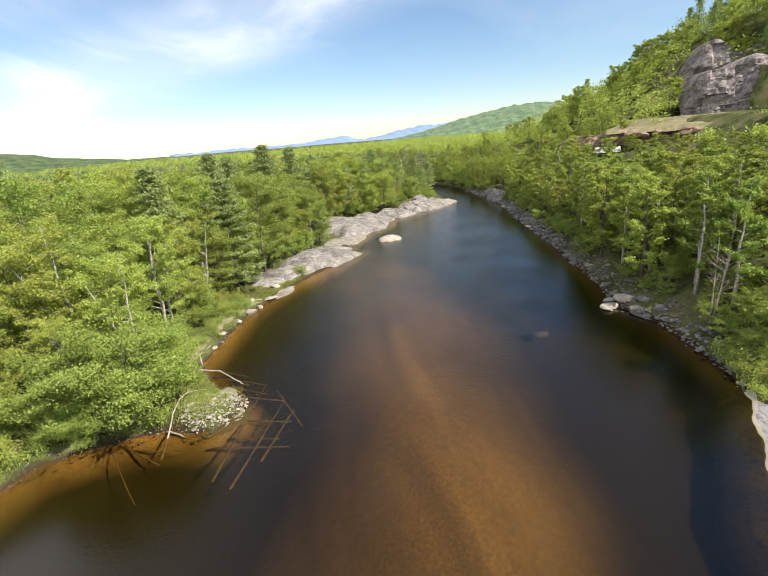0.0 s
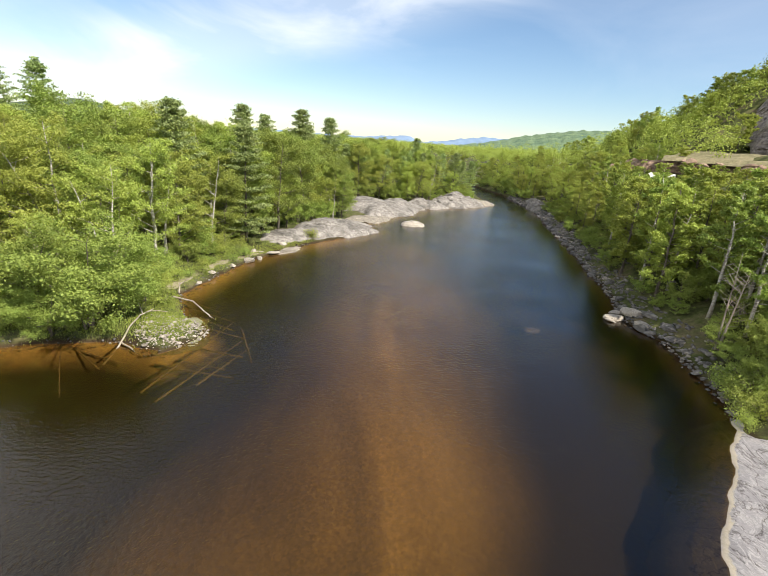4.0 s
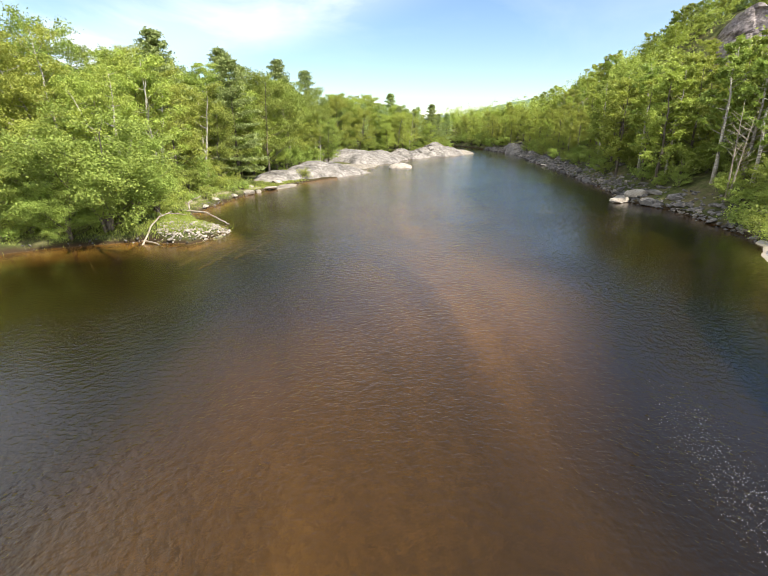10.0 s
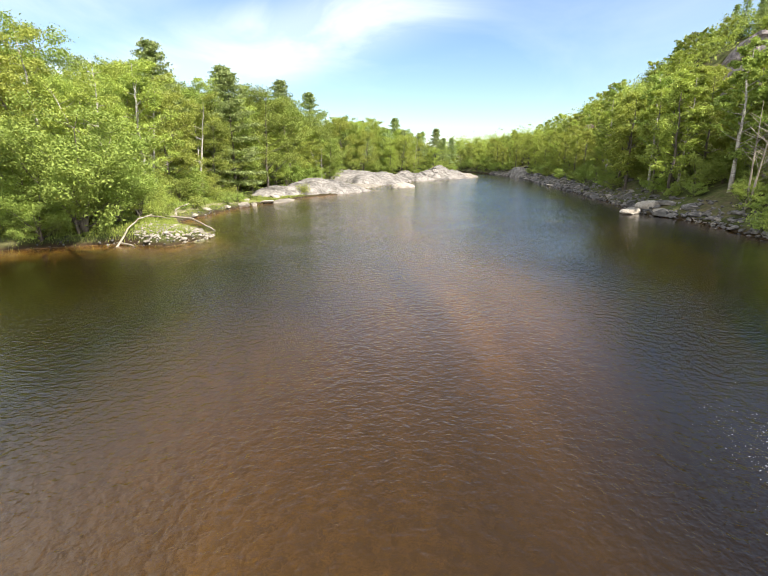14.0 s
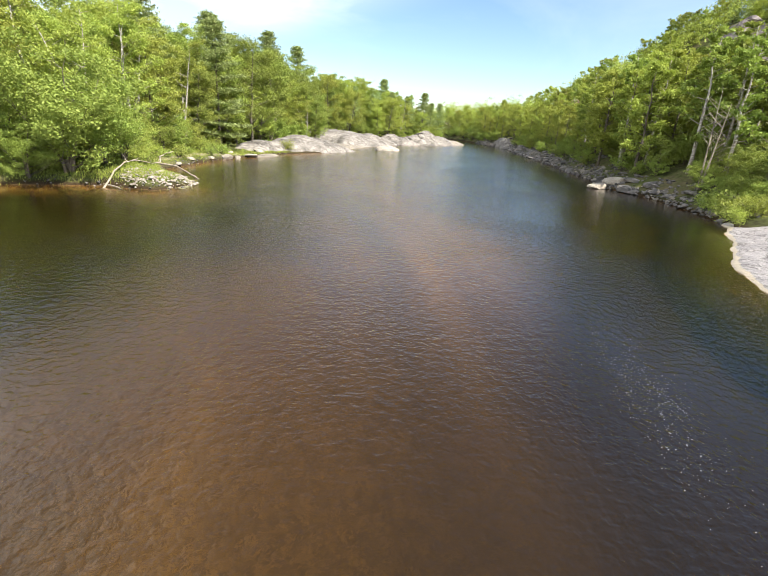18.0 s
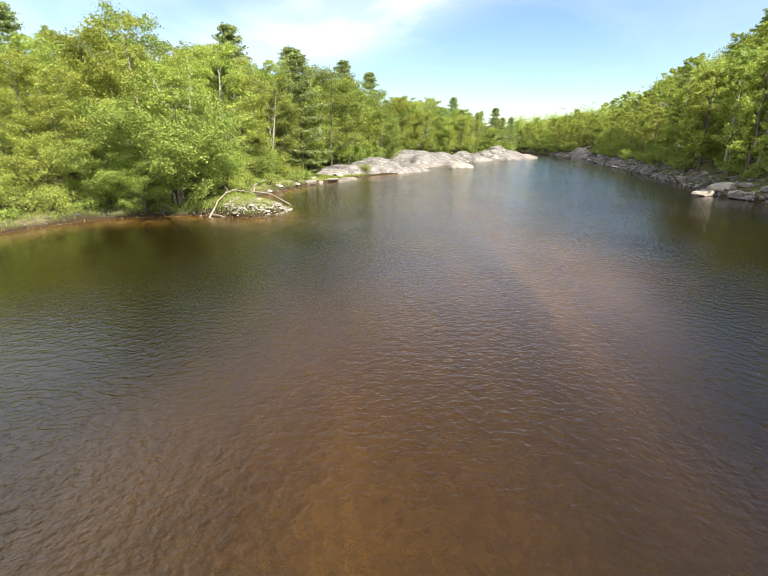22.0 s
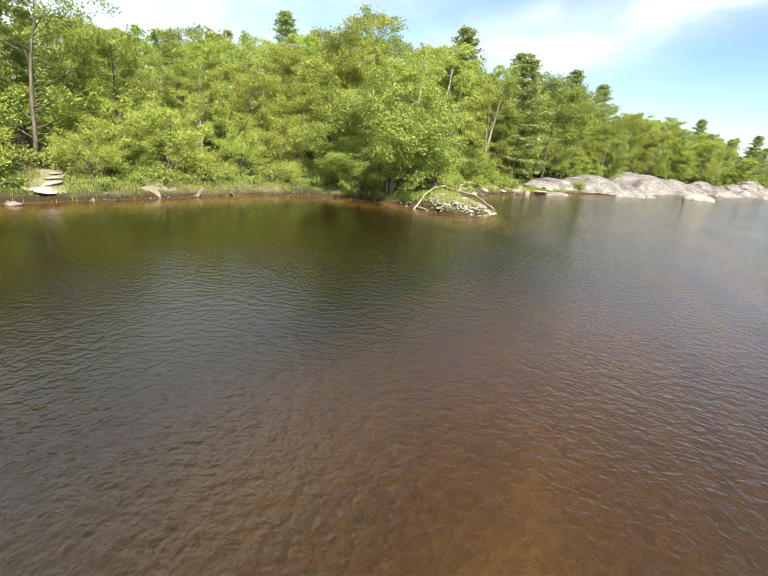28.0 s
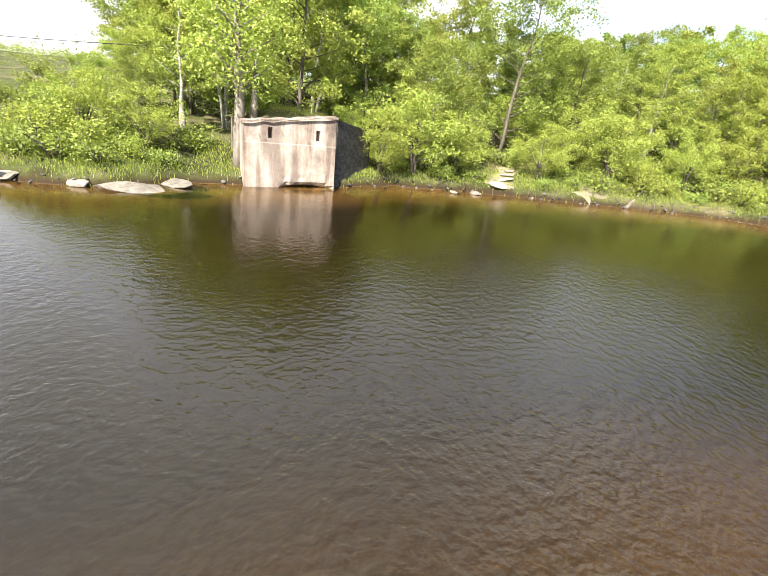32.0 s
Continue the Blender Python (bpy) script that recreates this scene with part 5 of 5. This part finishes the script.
random.seed(21)
SUNKEN = bark_material("sunken_timber", (0.24, 0.195, 0.12), (0.14, 0.115, 0.07), 3.0)
POLE = bark_material("wet_pole", (0.30, 0.255, 0.20), (0.15, 0.12, 0.09), 4.0)
log("driftwood_log", [(-9.7, 24.4, -0.6), (-9.7, 26.2, 0.02), (-9.6, 27.5, 0.75), (-9.3, 28.4, 1.2), (-8.8, 29.2, 1.35)], 0.065, DEADWOOD, "bleached curved driftwood log leaning on the spit", "log", "driftwood",
    fork=(((-9.0, 28.9, 1.3), (-7.9, 29.5, 1.05), 0.04), ((-9.2, 28.5, 1.25), (-9.9, 29.4, 1.8), 0.035)))
log("driftwood_log", [(-9.6, 33.4, 0.8), (-7.6, 32.9, 0.62), (-6.1, 31.7, 0.1), (-5.5, 31.2, -0.15)], 0.075, DEADWOOD, "pale fallen log reaching into the water", "log", "driftwood")
log("driftwood_log", [(-9.2, 34.6, 0.55), (-9.5, 35.6, 1.0), (-8.7, 36.4, 1.35)], 0.07, DEADWOOD, "short bleached branch standing on the bank", "log", "driftwood")
log("driftwood_log", [(-9.9, 26.6, 0.12), (-8.9, 26.0, 0.08), (-8.3, 25.4, -0.1)], 0.06, DEADWOOD, "thin pale branch lying at the waterline", "log", "driftwood")
log("sunken_log", [(-14.1, 28.4, 0.5), (-13.6, 27.2, 0.03), (-11.6, 23.6, -0.5), (-10.2, 21.2, -0.9)], 0.05, POLE, "dead pole sliding off the bank under water", "log", "driftwood")
log("sunken_log", [(-13.6, 28.3, 0.55), (-13.5, 27.2, 0.03), (-12.9, 24.5, -0.4)], 0.045, POLE, "forked dead pole at the bank's foot", "log", "driftwood")
for k, (a, b, z) in enumerate((((-6.4, 21.6), (-4.2, 31.4), -0.22), ((-5.4, 20.8), (-2.9, 28.6), -0.30), ((-4.0, 22.6), (-2.2, 27.6), -0.42), ((-7.0, 24.6), (-2.4, 23.6), -0.36), ((-6.6, 27.4), (-2.3, 26.0), -0.30),
                               ((-6.2, 30.2), (-2.8, 28.6), -0.22), ((-8.6, 33.8), (-4.2, 31.2), -0.2), ((-7.6, 32.2), (-4.0, 29.9), -0.28), ((-6.0, 25.4), (-3.0, 24.6), -0.5), ((-13.2, 27.0), (-9.6, 23.8), -0.25),
                               ((-12.6, 26.2), (-8.6, 24.6), -0.4), ((-3.4, 30.2), (-1.7, 25.4), -0.35), ((-8.4, 34.8), (-5.6, 32.9), -0.15))):
    log("crib_timber", [(*a, z - 0.2), (*b, z - 0.28)], 0.085, SUNKEN, "sunken squared timber of an old log crib", "timber", "timbers of the sunken crib")
log("bank_log", [(-19.2, 18.2, 0.05), (-19.8, 19.3, 0.42), (-20.4, 20.4, 0.8)], 0.10, POLE, "short brown log leaning on the bank", "log", "driftwood")


def dead_tree(x, y, tall, seed, label):
    rg = np.random.default_rng(seed)
    s = Shape()
    z = ground_at(x, y)
    for stem in range(3):
        off = rg.normal(0, 0.08 * tall, 2)
        line = [Vector((x + off[0] * q + stem * 0.1, y + off[1] * q, z - 0.3 + tall * q * (1 - 0.15 * stem))) for q in np.linspace(0, 1, 7)]
        s.tube(line, [0.085 * (1 - 0.85 * i / 6) for i in range(7)], 6)
        for k in range(14):
            q = rg.uniform(0.35, 0.95)
            p = line[0].lerp(line[-1], q)
            a = rg.uniform(0, 6.28)
            e = p + Vector((math.cos(a), math.sin(a), rg.uniform(0.3, 1.0))) * tall * rg.uniform(0.08, 0.2)
            s.tube([p, e], [0.022, 0.006], 4)
    return tagged(new("dead_tree", s.mesh("dead_tree", DEADWOOD)), label, "dead tree", "dead trees")


dead_tree(28.9, 27.6, 7.0, 1, "bare grey dead tree at the foot of the bank")
dead_tree(-15.6, 29.4, 5.6, 2, "bleached leaning dead birch in the alder")
dead_tree(31.5, 24.5, 6.5, 3, "thin bare dead tree among the aspens")


# ---- concrete abutment ----
def concrete_material():
    k = Nodes("old_concrete")
    p = k.place()
    a, b = k.noise(0.9, 7, 0.65, p), k.noise(9.0, 5, 0.7, p)
    st = k.noise(1.6, 5, 0.6, p, (1.3, 1.3, 0.14), 0.3)
    c = k.ramp(a, 0, [(0.34, (0.27, 0.23, 0.20)), (0.46, (0.44, 0.375, 0.32)), (0.62, (0.57, 0.51, 0.45))])
    d = k.ramp(st, 0, [(0.32, (1, 1, 1)), (0.45, (0.92, 0.80, 0.70)), (0.58, (0.42, 0.34, 0.29))])
    e = k.mix(0.85, GREY, GREY, "MULTIPLY")
    k.link(c, 0, e, 1), k.link(d, 0, e, 2)
    f = k.ramp(b, 0, [(0.3, (0.75, 0.75, 0.75)), (0.65, (1.06, 1.06, 1.06))])
    g = k.mix(0.7, GREY, GREY, "MULTIPLY")
    k.link(e, 0, g, 1), k.link(f, 0, g, 2)
    h = k.math("ADD", a.outputs[0], k.math("MULTIPLY", b.outputs[0], 0.25))
    return k.done(k.add("BsdfPrincipled", Base_Color=(g, 0), Roughness=0.92, Normal=(k.bump(h, 0.7, 0.06), 0)))


CONCRETE = concrete_material()
# dark copy of the concrete: the wing wall's shade put into its colour
SHADED_CONCRETE = rock_material("shaded_concrete", (0.14, 0.125, 0.11), (0.10, 0.09, 0.08), (0.05, 0.05, 0.04), 0.9, 0.5)


def abutment():
    fl, fr = Vector((-20.1, -0.5)), Vector((-20.5, 3.2))
    ab = thing("concrete_abutment", pose(-22.0, 1.0, 0), "weathered stained concrete abutment with two slots", "abutment")
    inv = Matrix.Translation((22.0, -1.0, 0))
    uu = (fr - fl).normalized()
    nn = Vector((uu.y, -uu.x))
    width = (fr - fl).length
    top_l, top_r = 2.4, 2.8

    def at(u, z, d=0.0):
        """u along the face, z up, d into the block; the face leans back a little."""
        lean = 0.05 * z + (0.035 if z > 1.72 else 0)
        q = fl + uu * u - nn * (d + lean)
        return inv @ Vector((q.x, q.y, z))

    def top(u):
        return top_l + (top_r - top_l) * u / width

    us = sorted(set([0, width] + [u for u in np.linspace(0, width, 26) if not (0.86 < u < 1.18 or 2.8 < u < 3.12)] + [0.93, 1.11, 2.87, 3.05]))
    zs = sorted(set([-1.0, -0.4, 0.0, 0.12, 0.25, 0.4] + list(np.linspace(0.6, 1.6, 6)) + [1.70, 1.74, 1.9, 2.32]))
    slots = ((0.93, 1.11), (2.87, 3.05))
    bm = bmesh.new()
    memo = {}

    def vert(u, z, d=0.0):
        key = (round(u, 3), round(z, 3), round(d, 3))
        if key not in memo:
            zz = z
            if d == 0.0 and 1.45 < u < 3.6 and -0.3 < z < 0.45:
                d = 0.7 * max(0, 1 - abs(u - 2.5) / 1.1) ** 0.5 * min(1.0, max(0.04, (0.17 + 0.10 * noise.noise(Vector((u * 3, 2, 1))) - z) / 0.16)) + 0.05 * noise.noise(Vector((u * 3, z * 3, 1)))
            jag = 0.012 * noise.noise(Vector((u * 2.1, z * 2.1, 3)))
            memo[key] = bm.verts.new(at(u, zz, d + jag))
        return memo[key]

    def column_tops(u):
        return top(u) + 0.05 * noise.noise(Vector((u * 2.4, 0, 9)))

    for a, b in zip(us[:-1], us[1:]):
        for c, e in zip(zs[:-1], zs[1:]):
            if any(abs(a - s0) < 0.01 for s0, s1 in slots) and c >= 1.85 and e <= 2.35:
                # a slot, 0.3 deep
                q = [(a, c), (b, c), (b, e), (a, e)]
                out = [vert(*p) for p in q]
                inn = [bm.verts.new(at(p[0], p[1], 0.32)) for p in q]
                for k in range(4):
                    bm.faces.new((out[k], out[(k + 1) % 4], inn[(k + 1) % 4], inn[k]))
                bm.faces.new(inn)
                continue
            bm.faces.new((vert(a, c), vert(b, c), vert(b, e), vert(a, e)))
        ta, tb = bm.verts.new(at(a, column_tops(a))), bm.verts.new(at(b, column_tops(b)))
        bm.faces.new((vert(a, zs[-1]), vert(b, zs[-1]), tb, ta))
        ba, bb = bm.verts.new(at(a, column_tops(a), 3.6)), bm.verts.new(at(b, column_tops(b), 3.6))
        bm.faces.new((ta, tb, bb, ba))
    for u in (0, width):
        q = [at(u, -1.0), at(u, column_tops(u)), at(u, column_tops(u), 3.6), at(u, -1.0, 3.6)]
        bm.faces.new([bm.verts.new(p) for p in (q if u == 0 else q[::-1])])
    bmesh.ops.remove_doubles(bm, verts=bm.verts, dist=0.002)
    bmesh.ops.recalc_face_normals(bm, faces=bm.faces)
    part("body", bm, CONCRETE, ab)
    # the wing wall that flares to the bank, its shade painted in
    bm = bmesh.new()
    w0, w1 = Vector((-20.66, 3.24)), Vector((-22.9, 5.4))
    for a, b in zip(np.linspace(0, 1, 9)[:-1], np.linspace(0, 1, 9)[1:]):
        for c, e in zip(np.linspace(-1, 1, 7)[:-1], np.linspace(-1, 1, 7)[1:]):
            def wp(q, h, d=0.0):
                p = w0.lerp(w1, q)
                t = 2.8 - 0.5 * q
                z = -1.0 + (h + 1) / 2 * (t + 1.0)
                return inv @ Vector((p.x - d * 0.63, p.y - d * 0.77, z + 0.03 * noise.noise(Vector((q * 5, h * 3, 0)))))
            bm.faces.new([bm.verts.new(wp(*p)) for p in ((a, c), (b, c), (b, e), (a, e))])
            if e == 1:
                bm.faces.new([bm.verts.new(p) for p in (wp(a, 1), wp(b, 1), wp(b, 1, 0.45), wp(a, 1, 0.45))])
    for q in (0.0, 1.0):
        bm.faces.new([bm.verts.new(p) for p in (wp(q, -1), wp(q, 1), wp(q, 1, 0.45), wp(q, -1, 0.45))])
    bmesh.ops.remove_doubles(bm, verts=bm.verts, dist=0.01)
    bmesh.ops.recalc_face_normals(bm, faces=bm.faces)
    part("wing_wall", bm, SHADED_CONCRETE, ab, "concrete wing wall with shade painted into its dark colour")
    # the coping, broken along its edge
    bm = bmesh.new()
    bmesh.ops.create_cube(bm, size=1)
    bmesh.ops.subdivide_edges(bm, edges=bm.edges, cuts=9, use_grid_fill=True)
    for v in bm.verts:
        u = (v.co.y + 0.5) * (width + 0.1) - 0.05
        n3 = 0.03 * noise.noise(Vector((u * 3, v.co.x * 4, v.co.z * 3)))
        v.co = at(u, column_tops(u) + 0.05 + v.co.z * 0.10 + n3, 0.25 + v.co.x * 0.66 + n3)
    part("coping", bm, CONCRETE, ab, "chipped grey concrete coping")
    return ab


abutment()
soil = new("soil_mound", whaleback(9, 1.15, 1.7, 0.35, GROUND))
soil.matrix_world = pose(-22.9, 1.0, 2.55)
tagged(soil, "grassy soil heaped on top of the abutment", "soil")


def mound_spot():
    return -22.6 + rng.uniform(-1.2, 1.2), 1.0 + rng.uniform(-2.0, 2.0)


def mound_grass():
    v, f = [], []
    for k in range(1600):
        x, y = mound_spot()
        z = 2.62 + 0.34 * max(0, 1 - ((x + 22.6) / 1.7) ** 2 - ((y - 1) / 1.9) ** 2) ** 0.6
        b, h, i = rng.uniform(0, 6.283), 0.3 * rng.uniform(0.5, 1.3), len(v)
        v += [(x - 0.015, y, z - 0.05), (x + 0.015, y, z - 0.05), (x + math.cos(b) * h * 0.5, y + math.sin(b) * h * 0.5, z + h)]
        f.append((i, i + 1, i + 2))
    tagged(new("mound_grass", mesh_of("mound_grass", v, f, [GRASS])), "dry grass and moss on the abutment top", "grass", kind="stuff")


mound_grass()

# ---- old poplar by the abutment ----
pop = thing("poplar_tree", pose(-21.5, -0.66, ground_at(-21.5, -0.66)), "old thick-trunked poplar close behind the abutment", "poplar")
sh, top_tips = Shape(), []
sh.tube([(0, 0, -0.4), (0.02, 0.02, 1.2), (0.0, 0.06, 2.6), (-0.05, 0.0, 4.2), (0.0, -0.1, 6.0)], [0.28, 0.21, 0.19, 0.16, 0.06], 10)
sh.tube([(-0.3, 0.55, -0.4), (-0.3, 0.6, 2.0), (-0.4, 0.75, 4.6)], [0.2, 0.16, 0.05], 8)
for k in range(26):
    a, z0 = k * 2.4, 2.6 + 0.13 * k
    e = Vector((math.cos(a) * 1.5, math.sin(a) * 1.5, z0 + 0.9))
    sh.tube([(0, 0, z0), e], [0.05, 0.012], 4)
    top_tips += [tuple(e), tuple(e * 0.7 + Vector((0, 0, z0 * 0.3)))]
part("trunk", sh.mesh("trunk", bark_material("poplar_bark", (0.36, 0.31, 0.26), (0.16, 0.13, 0.10), 4.0)), None, pop, "ridged pale grey bark")
part("crown", leaves("crown", top_tips, (0.5, 0.5, 0.4), 6000, 0.07, LEAF, np.random.default_rng(77)), None, pop)

# ---- dark beam on the downstream rocks ----
beam = bmesh.new()
bmesh.ops.create_cube(beam, size=1, matrix=Matrix.Diagonal((2.6, 0.16, 0.22, 1)))
bmesh.ops.bevel(beam, geom=beam.edges[:], offset=0.02, segments=2, affect="EDGES")
me = bpy.data.meshes.new("steel_beam")
beam.to_mesh(me)
beam.free()
me.materials.append(bark_material("rusted_steel", (0.05, 0.045, 0.04), (0.025, 0.02, 0.018)))
ob = tagged(new("steel_beam", me), "dark old steel beam lying on the shore rocks", "beam")
ob.matrix_world = pose(-19.6, -9.3, 0.5, 0, 2, 60)

# ---- cable over the abutment ----
wire = Shape()
a, b = Vector((-25.6, -2.0, 5.0)), Vector((-34, -27, 4.6))
wire.tube([a.lerp(b, q) - Vector((0, 0, 1.6 * q * (1 - q))) for q in np.linspace(0, 1, 24)], [0.018] * 24, 5)
CABLE = bark_material("cable_rubber", (0.03, 0.03, 0.03), (0.015, 0.015, 0.015))
tagged(new("overhead_cable", wire.mesh("overhead_cable", CABLE)), "thin black overhead cable strung between trees", "cable")

# ---- foam on the water ----
v, f = [], []
for k in range(700):
    q = rng.normal(0, 1)
    x, y = 8.4 + 0.55 * q + rng.normal(0, 0.35), 4.6 + 1.3 * q + rng.normal(0, 0.7)
    r, i = 0.004 + 0.007 * rng.random() ** 3, len(v)
    for s in range(6):
        v.append((x + r * math.cos(s * 1.047), y + r * math.sin(s * 1.047) * rng.uniform(0.6, 1), 0.006))
    v.append((x, y, 0.006 + r * 0.5))
    f += [(i + s, i + (s + 1) % 6, i + 6) for s in range(6)]
FOAM = bark_material("foam", (0.8, 0.8, 0.78), (0.7, 0.7, 0.68))
tagged(new("foam", mesh_of("foam", v, f, [FOAM], True)), "scattered white foam specks drifting on the river", "foam", kind="stuff")


# ---- far house ----
def house(x, y, z):
    h = thing("house", pose(x, y, z, 0, 0, 25), "small white house among trees up the valley", "house")
    bm = bmesh.new()
    bmesh.ops.create_cube(bm, size=1, matrix=pose(0, 0, 1.6) @ Matrix.Diagonal((7, 5, 3.2, 1)))
    part("wall", bm, PAINT, h)
    bm = bmesh.new()
    vs = [bm.verts.new(p) for p in ((-5, -3.5, 3.2), (5, -3.5, 3.2), (5, 3.5, 3.2), (-5, 3.5, 3.2), (-5, 0, 5.4), (5, 0, 5.4))]
    for q in ((0, 1, 5, 4), (2, 3, 4, 5), (0, 4, 3), (1, 2, 5), (3, 2, 1, 0)):
        bm.faces.new([vs[i] for i in q])
    part("roof", bm, PAINT, h, "light metal roof")


PAINT = bark_material("white_paint", (0.8, 0.8, 0.78), (0.7, 0.7, 0.68), 2.0)
house(96, 217, 5.2)


def shed(x, y, z):
    h = thing("shed", pose(x, y, z, 0, 0, -40), "small shed with a white metal roof below the bench", "shed")
    bm = bmesh.new()
    bmesh.ops.create_cube(bm, size=1, matrix=pose(0, 0, 1.1) @ Matrix.Diagonal((4.2, 3.2, 2.2, 1)))
    part("wall", bm, BARK, h, "brown board wall")
    bm = bmesh.new()
    vs = [bm.verts.new(p) for p in ((-2.4, -2, 2.1), (2.4, -2, 2.1), (2.4, 2, 2.1), (-2.4, 2, 2.1), (-2.4, 0, 3.1), (2.4, 0, 3.1))]
    for q in ((0, 1, 5, 4), (2, 3, 4, 5), (0, 4, 3), (1, 2, 5), (3, 2, 1, 0)):
        bm.faces.new([vs[i] for i in q])
    part("roof", bm, PAINT, h, "white metal roof")


shed(64.5, 92, ground_at(64.5, 92))
